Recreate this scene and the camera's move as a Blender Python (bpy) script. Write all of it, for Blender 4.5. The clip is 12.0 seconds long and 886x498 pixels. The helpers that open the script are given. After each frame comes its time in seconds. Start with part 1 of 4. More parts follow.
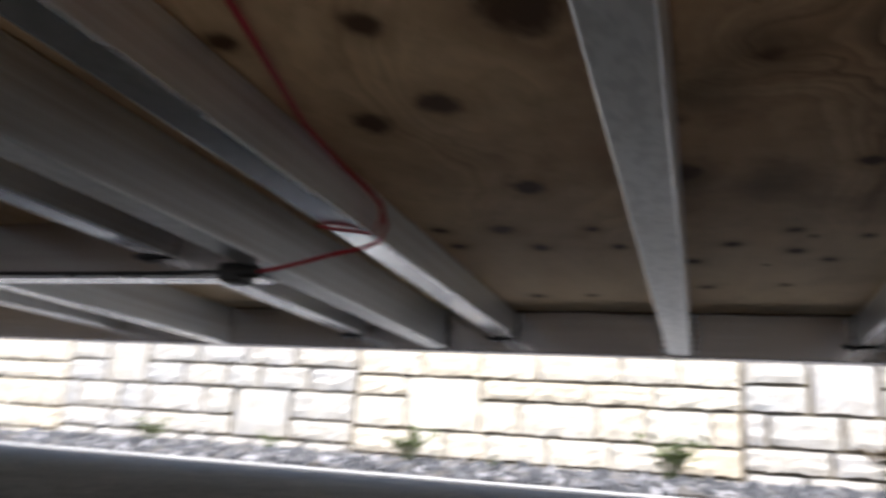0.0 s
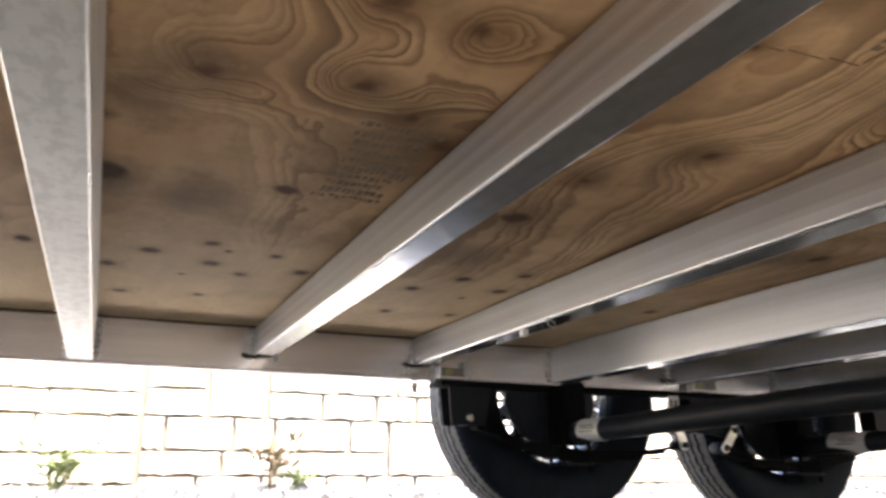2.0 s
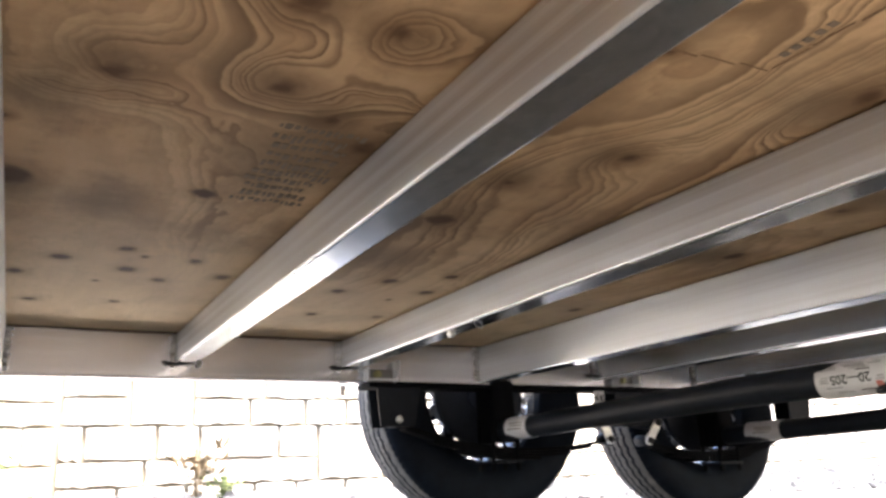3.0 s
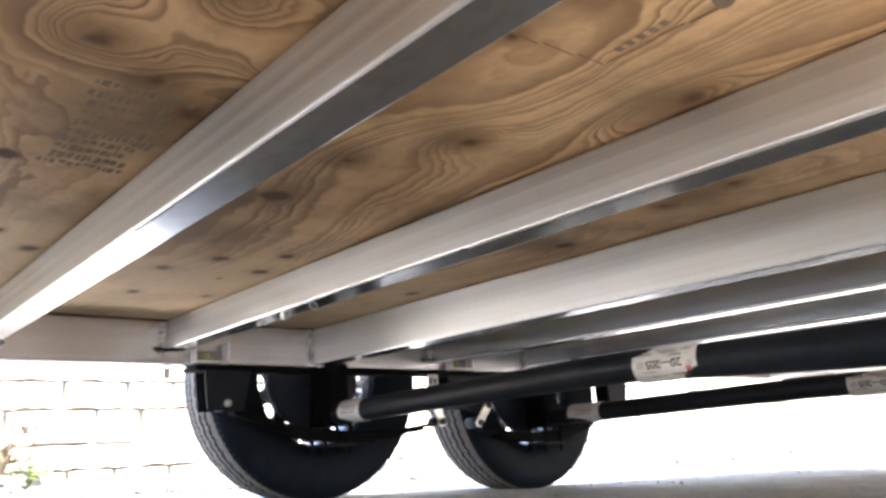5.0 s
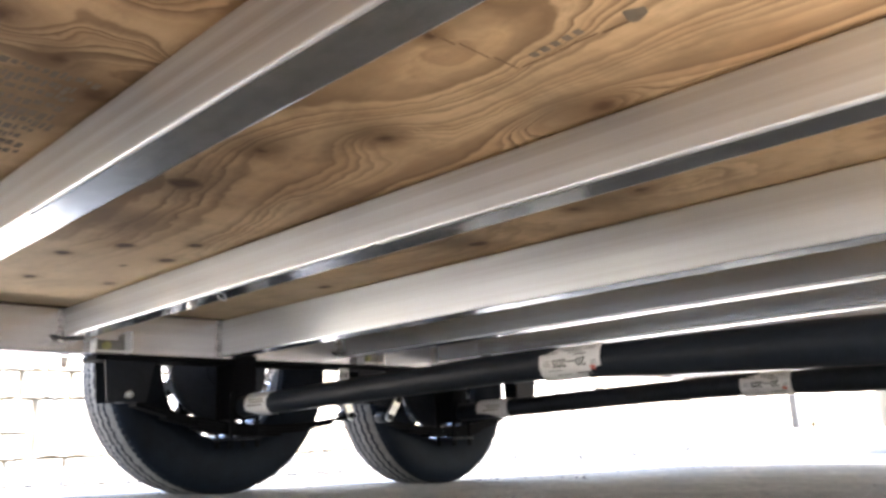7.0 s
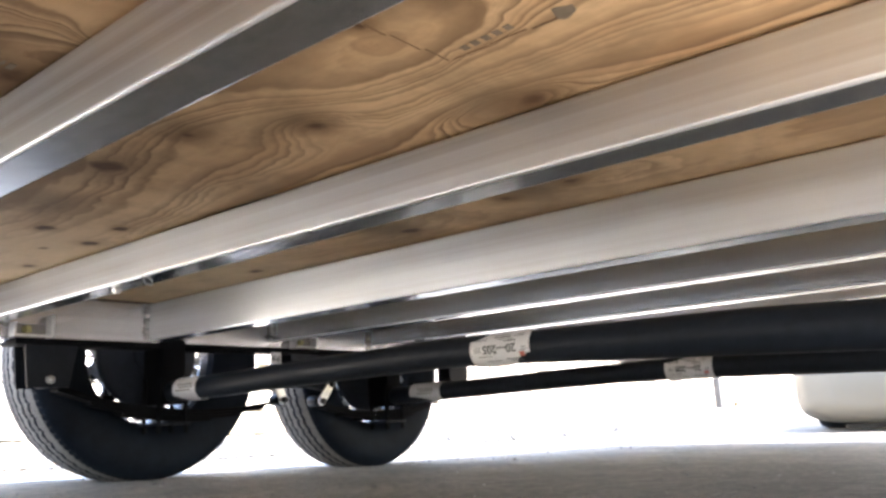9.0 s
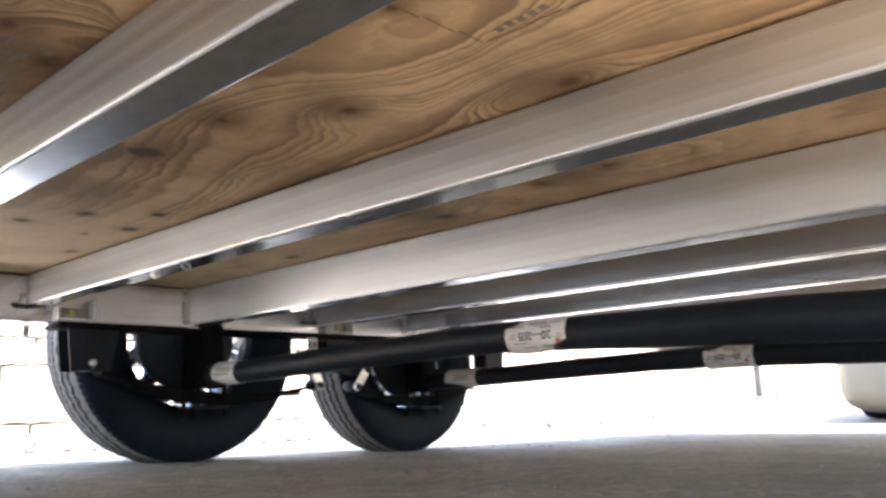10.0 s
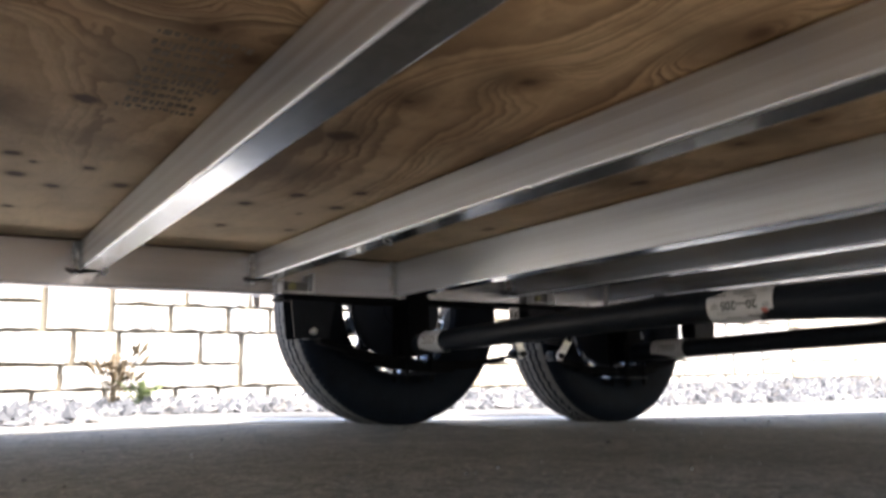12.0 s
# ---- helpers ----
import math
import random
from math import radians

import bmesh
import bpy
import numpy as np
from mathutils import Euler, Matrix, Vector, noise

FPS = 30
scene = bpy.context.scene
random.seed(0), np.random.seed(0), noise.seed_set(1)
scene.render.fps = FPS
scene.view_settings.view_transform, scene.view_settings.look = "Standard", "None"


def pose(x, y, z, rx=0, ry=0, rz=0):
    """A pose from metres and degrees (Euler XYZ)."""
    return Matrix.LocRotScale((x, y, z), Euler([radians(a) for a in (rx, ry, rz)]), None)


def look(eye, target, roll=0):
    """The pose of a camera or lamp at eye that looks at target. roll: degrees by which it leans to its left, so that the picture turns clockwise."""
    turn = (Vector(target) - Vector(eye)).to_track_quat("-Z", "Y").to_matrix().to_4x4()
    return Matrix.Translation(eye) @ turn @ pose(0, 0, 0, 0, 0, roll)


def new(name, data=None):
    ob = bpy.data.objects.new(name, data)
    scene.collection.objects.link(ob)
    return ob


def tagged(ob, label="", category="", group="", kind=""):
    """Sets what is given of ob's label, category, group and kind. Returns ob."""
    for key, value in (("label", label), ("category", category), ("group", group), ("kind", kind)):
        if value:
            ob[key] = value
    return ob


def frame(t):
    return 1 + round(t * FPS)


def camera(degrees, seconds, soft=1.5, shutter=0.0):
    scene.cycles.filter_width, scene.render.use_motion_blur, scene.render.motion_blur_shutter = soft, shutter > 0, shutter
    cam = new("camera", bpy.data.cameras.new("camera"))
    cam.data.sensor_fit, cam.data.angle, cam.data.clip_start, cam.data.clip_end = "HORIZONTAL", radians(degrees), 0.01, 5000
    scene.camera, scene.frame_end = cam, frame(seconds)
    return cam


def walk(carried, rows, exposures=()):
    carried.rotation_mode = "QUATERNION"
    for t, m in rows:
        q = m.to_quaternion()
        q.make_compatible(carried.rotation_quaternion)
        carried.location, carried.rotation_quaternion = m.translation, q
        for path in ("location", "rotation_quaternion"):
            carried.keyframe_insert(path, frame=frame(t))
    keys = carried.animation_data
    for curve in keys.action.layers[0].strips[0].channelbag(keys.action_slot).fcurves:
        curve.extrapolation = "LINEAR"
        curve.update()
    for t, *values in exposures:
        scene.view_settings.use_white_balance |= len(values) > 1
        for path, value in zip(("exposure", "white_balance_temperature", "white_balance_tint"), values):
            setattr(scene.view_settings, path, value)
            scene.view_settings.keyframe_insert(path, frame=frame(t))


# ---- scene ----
cam = camera(58.8, 12.0, soft=2.9, shutter=0.5)
PATH = [
    (0, (-0.732, -1.921, 0.094), (-1.35, -0.085, 0.593), 4.1),
    (0.1, (-0.746, -1.896, 0.08), (-1.222, -0.027, 0.608), 2.8),
    (0.2, (-0.739, -1.889, 0.077), (-1.089, 0.007, 0.607), 1.9),
    (0.3, (-0.746, -1.887, 0.089), (-0.949, 0.035, 0.601), 0.3),
    (0.5, (-0.709, -1.876, 0.101), (-0.764, 0.062, 0.591), -1.0),
    (0.6, (-0.711, -1.87, 0.111), (-0.705, 0.07, 0.597), -2.0),
    (1, (-0.711, -1.895, 0.1), (-0.609, 0.028, 0.641), -0.7),
    (1.5, (-0.721, -1.89, 0.112), (-0.213, -0.037, 0.668), 1.6),
    (2, (-0.723, -1.895, 0.112), (0.032, -0.126, 0.662), 0.1),
    (2.5, (-0.719, -1.894, 0.116), (0.128, -0.167, 0.664), -1.4),
    (4.5, (-0.702, -1.881, 0.121), (0.462, -0.334, 0.625), -2.6),
    (5, (-0.697, -1.877, 0.121), (0.557, -0.396, 0.607), -3.0),
    (5.5, (-0.701, -1.876, 0.121), (0.605, -0.438, 0.599), -3.2),
    (6, (-0.696, -1.875, 0.123), (0.641, -0.465, 0.598), -3.1),
    (6.5, (-0.695, -1.876, 0.125), (0.671, -0.491, 0.591), -3.1),
    (7, (-0.694, -1.883, 0.123), (0.716, -0.541, 0.585), -2.5),
    (7.5, (-0.694, -1.883, 0.126), (0.79, -0.624, 0.588), -2.3),
    (9.5, (-0.688, -1.894, 0.131), (0.832, -0.656, 0.526), -2.6),
    (10, (-0.684, -1.889, 0.131), (0.782, -0.582, 0.511), -2.2),
    (10.5, (-0.69, -1.892, 0.127), (0.676, -0.491, 0.541), -1.0),
    (11, (-0.693, -1.891, 0.125), (0.543, -0.391, 0.601), 1.1),
    (11.5, (-0.69, -1.9, 0.131), (0.422, -0.298, 0.578), 1.1),
    (12, (-0.668, -1.913, 0.13), (0.405, -0.256, 0.45), -1.1),
]
walk(cam, [(t, look(eye, target, roll)) for t, eye, target, roll in PATH],
     exposures=[(0.0, 2.11, 6350, 12), (0.3, 2.19, 6750, 12), (0.5, 2.74, 7050, 12), (0.7, 3.15, 7300, 12), (1.0, 3.68, 7600, 13), (1.6, 4.17, 7400, 14), (2.5, 4.42, 7150, 14),
                (4.5, 4.94, 6850, 13), (7.5, 5.08, 6850, 12), (9.5, 4.96, 6850, 12), (10.5, 4.64, 6850, 12), (11.2, 4.20, 6850, 12), (12.0, 3.60, 6850, 12)])

# ---- light ----
SUN_EL, SUN_AZ = 58.0, -72.0   # degrees; azimuth from +x towards +y
world = bpy.data.worlds.new("sky")
scene.world = world
world.use_nodes = True
wt = world.node_tree
sky = wt.nodes.new("ShaderNodeTexSky")
sky.sky_type = 'NISHITA'
sky.sun_disc = False
sky.dust_density = 2.5
sky.sun_elevation = radians(SUN_EL)
sky.sun_rotation = radians(90 - SUN_AZ)
wt.links.new(sky.outputs[0], wt.nodes["Background"].inputs[0])
wt.nodes["Background"].inputs[1].default_value = 0.08
sun = new("sun", bpy.data.lights.new("sun", 'SUN'))
sun.data.energy, sun.data.angle, sun.data.color = 1.5, radians(16), (1.0, 0.96, 0.90)
sun_dir = Vector((math.cos(radians(SUN_EL)) * math.cos(radians(SUN_AZ)), math.cos(radians(SUN_EL)) * math.sin(radians(SUN_AZ)), math.sin(radians(SUN_EL))))
sun.matrix_world = look(sun_dir * 20, (0, 0, 0))


# ---- materials ----
class Mat:
    """A node material with short calls."""
    def __init__(self, name, color=(0.5, 0.5, 0.5), rough=0.5, metal=0.0):
        self.m = bpy.data.materials.new(name)
        self.m.use_nodes = True
        self.t = self.m.node_tree
        self.b = self.t.nodes["Principled BSDF"]
        self.b.inputs["Base Color"].default_value = (*color, 1)
        self.b.inputs["Roughness"].default_value = rough
        self.b.inputs["Metallic"].default_value = metal
        self.pos = self.n("ShaderNodeNewGeometry").outputs["Position"]

    def n(self, kind, **props):
        node = self.t.nodes.new(kind)
        for k, v in props.items():
            setattr(node, k, v)
        return node

    def put(self, socket, v):
        if isinstance(v, bpy.types.NodeSocket):
            self.t.links.new(v, socket)
        elif isinstance(v, tuple) and len(v) == 3 and socket.type == 'RGBA':
            socket.default_value = (*v, 1)
        else:
            socket.default_value = v

    def math(self, op, a, b=0.0, c=0.0):
        node = self.n("ShaderNodeMath", operation=op)
        for s, v in zip(node.inputs, (a, b, c)):
            self.put(s, v)
        return node.outputs[0]

    def scaled(self, vec, s):
        node = self.n("ShaderNodeVectorMath", operation='MULTIPLY')
        self.put(node.inputs[0], vec)
        node.inputs[1].default_value = s
        return node.outputs[0]

    def noise(self, scale, detail=4.0, rough=0.5, vec=None, stretch=(1, 1, 1), distortion=0.0):
        node = self.n("ShaderNodeTexNoise")
        self.put(node.inputs["Vector"], self.scaled(vec or self.pos, stretch))
        node.inputs["Scale"].default_value = scale
        node.inputs["Detail"].default_value = detail
        node.inputs["Roughness"].default_value = rough
        node.inputs["Distortion"].default_value = distortion
        return node.outputs[0]

    def ramp(self, fac, *stops):
        node = self.n("ShaderNodeValToRGB")
        self.put(node.inputs[0], fac)
        el = node.color_ramp.elements
        while len(el) < len(stops):
            el.new(0.5)
        for e, (p, c) in zip(el, stops):
            e.position = p
            e.color = (*c, 1) if isinstance(c, tuple) else (c, c, c, 1)
        return node.outputs[0]

    def mix(self, fac, a, b, mode='MIX'):
        node = self.n("ShaderNodeMix", data_type='RGBA', blend_type=mode)
        self.put(node.inputs[0], fac)
        self.put(node.inputs[6], a)
        self.put(node.inputs[7], b)
        return node.outputs[2]

    def set(self, **kw):
        for k, v in kw.items():
            self.put(self.b.inputs[k.replace("_", " ")], v)
        return self

    def bump(self, height, strength=0.3, dist=0.002):
        node = self.n("ShaderNodeBump")
        node.inputs["Strength"].default_value = strength
        node.inputs["Distance"].default_value = dist
        self.put(node.inputs["Height"], height)
        self.put(self.b.inputs["Normal"], node.outputs[0])
        return self


def aluminium(name, along, tone=0.80, rough=0.34, metal=1.0, wear=1.0, brushed=0.85, scuffs=0.0, tint=(0.96, 0.985, 1.0)):
    """Drawn aluminium: fine lines along one axis spread its reflections across them."""
    pure = tuple(tone * c for c in tint)
    m = Mat(name, pure, 0.2, metal)
    k = "xyz".index(along)
    s = [90, 90, 90]
    s[k] = 0.5
    streak = m.noise(5, 5, 0.6, stretch=tuple(s))
    s = [30, 30, 30]
    s[k] = 0.0
    broad = m.ramp(m.noise(2.4, 4, 0.62, stretch=tuple(s)), (0.36, 0.0), (0.66, 1.0))
    s = [2.2, 2.2, 2.2]
    s[k] = 1.0
    haze = m.ramp(m.noise(2.6, 1.5, 0.4, stretch=tuple(s)), (0.35, 0.0), (0.75, 1.0))
    col = m.mix(m.math('MULTIPLY', haze, 0.16 * wear), pure, (tone * 0.62, tone * 0.60, tone * 0.57))
    col = m.mix(m.math('MULTIPLY', broad, m.math('MULTIPLY_ADD', haze, 0.40 * wear, 0.12 * wear)), col, (tone * 0.55, tone * 0.53, tone * 0.51))
    col = m.mix(m.math('MULTIPLY', streak, 0.20), col, (tone * 0.6, tone * 0.6, tone * 0.6))
    m.set(Base_Color=col)
    m.set(Roughness=m.math('MULTIPLY_ADD', haze, 0.08, rough - 0.04))
    cross = m.n("ShaderNodeVectorMath", operation='CROSS_PRODUCT')
    m.put(cross.inputs[0], m.n("ShaderNodeNewGeometry").outputs["Normal"])
    axis = [0.0, 0.0, 0.0]
    axis[k] = 1.0
    cross.inputs[1].default_value = axis
    m.set(Anisotropic=brushed, Tangent=cross.outputs[0])
    if scuffs:
        flake = m.ramp(m.noise(60, 3, 0.6, stretch=(1, 0.6, 1)), (0.46, 0.0), (0.58, 1.0))
        m.set(Base_Color=m.mix(m.math('MULTIPLY', flake, 0.34), col, (tone * 0.5, tone * 0.52, tone * 0.54)))
        nick = m.ramp(m.noise(55, 4, 0.65), (0.52, 0.0), (0.70, 1.0))
        m.bump(nick, 0.04 * scuffs, 0.0003)
    return m.m


# heavier wear also paints in dark deck reflections on the near joists
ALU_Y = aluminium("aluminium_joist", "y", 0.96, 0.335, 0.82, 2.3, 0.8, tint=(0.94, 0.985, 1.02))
# brighter, less streaked copy: extra light on the wheel joists put into tone
ALU_LIT = aluminium("clean_aluminium_joist", "y", 1.0, 0.34, 0.80, 0.9, 0.75, tint=(0.945, 0.985, 1.01))
# dimmer, cooler copy puts the shade of joists further back into the tone
ALU_DIM = aluminium("mill_finish_aluminium", "y", 0.80, 0.20, 0.80, 1.6, 0.45, tint=(0.87, 0.98, 1.10))
ALU_X = aluminium("aluminium_rail", "x", 0.62, 0.24, 0.95, 1.1, 0.55, tint=(1.0, 0.955, 0.965))
# underside tones hold down the glare reflected from wall and gravel
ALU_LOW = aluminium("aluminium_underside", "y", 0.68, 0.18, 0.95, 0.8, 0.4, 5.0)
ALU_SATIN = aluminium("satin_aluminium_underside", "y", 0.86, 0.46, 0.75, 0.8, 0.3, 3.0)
# pale edge tone paints the bright glint along the joist corners
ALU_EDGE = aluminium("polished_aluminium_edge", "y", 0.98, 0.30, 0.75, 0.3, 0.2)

# knots in the deck veneer: x, y, radius
KNOTS_A = [(-0.594, -0.687, .013), (-0.678, -0.61, .014), (-0.541, -0.969, .015), (-0.741, -0.497, .015), (-0.581, -0.565, .014), (-0.563, -0.654, .006),
           (-0.523, -0.507, .011), (-0.488, -0.65, .009), (-0.426, -0.56, .014), (-0.619, -0.472, .005), (-0.715, -0.284, .012), (-0.573, -0.308, .010)]
KNOTS_B = [(-0.748, -0.952, .022), (-0.671, -1.242, .024), (-0.533, -1.269, .020), (-0.47, -1.223, .016), (-0.419, -1.172, .024), (-0.753, -1.117, .008),
           (-0.556, -1.407, .024), (-0.477, -1.395, .02), (-0.202, -0.525, .014), (-0.052, -0.697, .012), (-0.142, -0.633, .014), (-0.082, -0.487, .006)]
KNOTS_C = [(-0.179, -0.302, .012), (-0.032, -0.314, .010), (-0.037, -0.57, .014), (-0.225, -0.984, .019), (-0.216, -1.145, .015), (-0.132, -1.265, .018),
           (-0.017, -1.482, .026), (-0.258, -1.464, .010), (0.334, -0.991, .014), (0.356, -0.52, .012), (0.288, -1.231, .013), (0.279, -1.35, .014)]
KNOTS_D = [(-0.951, -0.92, .019), (-1.037, -0.719, .019), (-0.891, -0.713, .011), (-0.995, -0.604, .015), (-0.859, -0.604, .011), (-1.081, -0.187, .014),
           (-0.956, -0.197, .010), (-1.14, -0.62, .013), (-1.143, -0.722, .012), (-1.086, -1.154, .022), (-0.992, -1.195, .021), (-1.154, -1.355, .013), (-1.011, -1.358, .016), (-0.868, -1.36, .032)]

# smoky grey stains on the veneer: x, y, radius
STAINS = [(-0.45, -1.15, .13), (-0.22, -0.97, .10), (-0.2, -0.79, .09), (-0.23, -1.16, .06), (-0.745, -1.17, .07), (-0.75, -0.93, .08), (-0.03, -1.44, .07),
          (0.29, -0.97, .08), (0.27, -1.28, .07), (-0.64, -0.9, .08), (-0.16, -1.26, .05)]


# swirls in the veneer that the growth rings close round: x, y, half width, half length, rings
SWIRLS = [(-0.021, -1.440, .030, .085, 5.0), (-0.126, -1.254, .055, .062, 4.2), (-0.200, -1.440, .055, .080, -4.9), (-0.216, -1.148, .040, .060, 2.4),
          (-0.670, -1.250, .055, .055, 5.5), (-0.536, -1.270, .040, .040, 6.0), (-0.566, -1.420, .045, .055, 6.0), (-0.462, -1.385, .040, .050, 5.0),
          (-0.710, -1.370, .050, .080, 3.0), (-0.578, -0.850, .060, .100, 1.6), (0.300, -1.400, .045, .160, 3.6), (0.285, -1.200, .040, .080, 2.6),
          (-0.864, -1.400, .040, .110, 4.5), (-0.998, -1.230, .060, .090, 3.5), (-1.120, -1.330, .060, .130, 3.5), (-0.100, -1.060, .070, .110, 2.0)]


def plywood():
    """Rotary-cut softwood veneer: growth rings that flow along the sheet and close round the knots."""
    m = Mat("plywood", (0.4, 0.27, 0.15), 0.62)
    wob = m.n("ShaderNodeVectorMath", operation='ADD')
    wn = m.n("ShaderNodeTexNoise")
    m.put(wn.inputs["Vector"], m.pos)
    wn.inputs["Scale"].default_value = 38.0
    m.put(wob.inputs[0], m.pos)
    m.put(wob.inputs[1], m.scaled(wn.outputs["Color"], (0.012, 0.012, 0.0)))
    here = wob.outputs[0]

    def nearest(spots, squash=1.0):
        """Distance to the nearest spot, in its radii."""
        flat = m.scaled(here, (1.0, squash, 0.0))
        best = None
        for kx, ky, r in spots:
            d = m.n("ShaderNodeVectorMath", operation='DISTANCE')
            m.put(d.inputs[0], flat)
            d.inputs[1].default_value = (kx + 0.006, (ky + 0.006) * squash, 0.0)
            q = m.math('MULTIPLY', d.outputs["Value"], 1.0 / r)
            best = q if best is None else m.math('MINIMUM', best, q)
        return best

    knots = KNOTS_A + KNOTS_B + KNOTS_C + KNOTS_D
    hard = nearest([(x, y, r * (1.22 if x < -0.8 else 1.08)) for x, y, r in knots if y > -1.0 or x < -0.8], 0.85)
    soft = nearest([(x, y, r) for x, y, r in knots if y <= -1.0 and x >= -0.8])
    split = m.n("ShaderNodeSeparateXYZ")
    m.put(split.inputs[0], m.pos)
    edge = m.math('MULTIPLY_ADD', m.noise(3.0, 3, 0.5), 0.5, split.outputs[1])
    inboard = m.ramp(m.math('ADD', edge, 1.0), (0.42, 1.0), (0.74, 0.16))
    # the ring number over the sheet
    rings = m.math('MULTIPLY', m.noise(2.1, 1.0, 0.35, stretch=(1, 0.34, 1), distortion=0.5), 24.0)
    rings = m.math('MULTIPLY_ADD', split.outputs[0], 25.0, rings)
    rings = m.math('MULTIPLY_ADD', m.noise(8.0, 3, 0.55, stretch=(1, 0.55, 1), distortion=0.6), 3.4, rings)
    rings = m.math('MULTIPLY_ADD', m.noise(60, 3, 0.6, stretch=(1, 0.3, 1)), 0.42, rings)
    # tighter growth along one stretch of the veneer
    tight = m.math('MULTIPLY', m.ramp(m.math('ADD', edge, 2.0), (0.95, 1.0), (1.25, 0.0)), m.ramp(m.math('ADD', split.outputs[0], 1.0), (0.14, 0.0), (0.30, 1.0), (0.60, 1.0), (0.64, 0.0)))
    rings = m.math('MULTIPLY_ADD', m.math('MULTIPLY', m.math('ADD', split.outputs[0], 0.58), tight), 38.0, rings)
    for squash in (0.92, 0.45):
        flat = m.scaled(here, (1.0, squash, 0.0))
        for sx, sy, hw, hl, turns in SWIRLS:
            if (hl < 1.4 * hw) != (squash > 0.5):
                continue
            d = m.n("ShaderNodeVectorMath", operation='DISTANCE')
            m.put(d.inputs[0], flat)
            d.inputs[1].default_value = (sx, sy * squash, 0.0)
            q = m.math('MULTIPLY', d.outputs["Value"], 0.84 / hw)
            bell = m.math('POWER', 0.368, m.math('MULTIPLY', q, q))
            rings = m.math('MULTIPLY_ADD', bell, turns, rings)
    rings = m.math('MULTIPLY_ADD', m.math('SINE', m.math('MULTIPLY', rings, 1.15)), 0.72, rings)
    which = m.n("ShaderNodeTexWhiteNoise", noise_dimensions='1D')
    m.put(which.inputs["W"], m.math('FLOOR', rings))
    late = m.ramp(m.math('FRACT', rings), (0.0, 0.15), (0.12, 0.0), (0.34, 0.08), (0.62, 0.55), (0.84, 1.0), (0.93, 0.85), (1.0, 0.15))
    late = m.math('MULTIPLY', late, m.math('MULTIPLY_ADD', which.outputs["Value"], 0.75, 0.25))
    hair = m.ramp(m.math('FRACT', m.math('MULTIPLY', rings, 3.0)), (0.0, 0.0), (0.5, 0.15), (0.85, 1.0), (1.0, 0.0))
    wide = m.ramp(m.math('FRACT', m.math('MULTIPLY_ADD', rings, 0.23, 0.4)), (0.0, 0.0), (0.25, 0.1), (0.6, 0.9), (0.72, 1.0), (1.0, 0.0))
    fade = m.ramp(m.noise(3.2, 4, 0.6, stretch=(1, 0.5, 1)), (0.34, 0.45), (0.56, 1.0))
    fade = m.math('MULTIPLY', fade, inboard)
    # the stretch of veneer towards the tongue is paler and plainer
    pale = m.ramp(m.math('ADD', split.outputs[0], 1.5), (0.62, 1.0), (0.72, 0.0))
    fade = m.math('MULTIPLY', fade, m.math('MULTIPLY_ADD', pale, -0.60, 1.0))
    fibre = m.noise(9, 6, 0.7, stretch=(34, 1.3, 30))
    pore = m.ramp(m.noise(14, 3, 0.6, stretch=(16, 0.8, 16)), (0.60, 0.0), (0.72, 1.0))
    stain = m.noise(2.6, 5, 0.62)
    base = m.mix(m.ramp(stain, (0.34, 0.0), (0.66, 1.0)), (0.60, 0.405, 0.232), (0.86, 0.635, 0.388))
    base = m.mix(m.math('MULTIPLY_ADD', inboard, -0.8, 0.8), base, (0.70, 0.55, 0.345))
    early = m.math('MULTIPLY', m.ramp(m.noise(16, 4, 0.6, stretch=(1, 0.25, 1)), (0.40, 0.0), (0.65, 1.0)), 0.22)
    base = m.mix(early, base, (0.46, 0.27, 0.14))
    base = m.mix(m.math('MULTIPLY', m.math('MULTIPLY', wide, fade), 0.34), base, (0.34, 0.185, 0.092))
    base = m.mix(m.math('MULTIPLY', m.math('MULTIPLY', hair, fade), 0.16), base, (0.32, 0.17, 0.08))
    base = m.mix(m.math('MULTIPLY', m.math('MULTIPLY', late, fade), 0.92), base, (0.115, 0.058, 0.028))
    base = m.mix(m.math('MULTIPLY', fibre, 0.16), base, (0.38, 0.23, 0.13))
    base = m.mix(m.math('MULTIPLY', pore, 0.16), base, (0.24, 0.14, 0.07))
    # grey weathering and smoky stains
    grime = m.ramp(m.noise(4.2, 6, 0.68, distortion=0.4), (0.47, 0.0), (0.66, 1.0))
    smut = m.ramp(m.noise(15, 6, 0.7, stretch=(1, 0.6, 1)), (0.52, 0.0), (0.70, 1.0))
    base = m.mix(m.math('MULTIPLY', smut, m.math('MULTIPLY_ADD', pale, -0.14, m.math('MULTIPLY_ADD', inboard, 0.24, 0.20))), base, (0.19, 0.125, 0.074))
    base = m.mix(m.math('MULTIPLY', grime, m.math('MULTIPLY_ADD', pale, -0.20, m.math('MULTIPLY_ADD', inboard, 0.30, 0.24))), base, (0.24, 0.172, 0.104))
    patch = nearest(STAINS, 0.8)
    smoke = m.ramp(m.math('MULTIPLY_ADD', m.noise(13, 5, 0.65, stretch=(1, 0.5, 1)), 1.5, m.math('SUBTRACT', patch, 0.75)), (0.10, 1.0), (1.0, 0.0))
    base = m.mix(m.math('MULTIPLY', smoke, 0.66), base, (0.16, 0.110, 0.068))
    # the knots: dark cores in the plain stretch, brown clouds among the rings
    blur = m.math('MULTIPLY_ADD', m.noise(30, 4, 0.65), 1.1, -0.55)
    ragged = m.math('ADD', hard, blur)
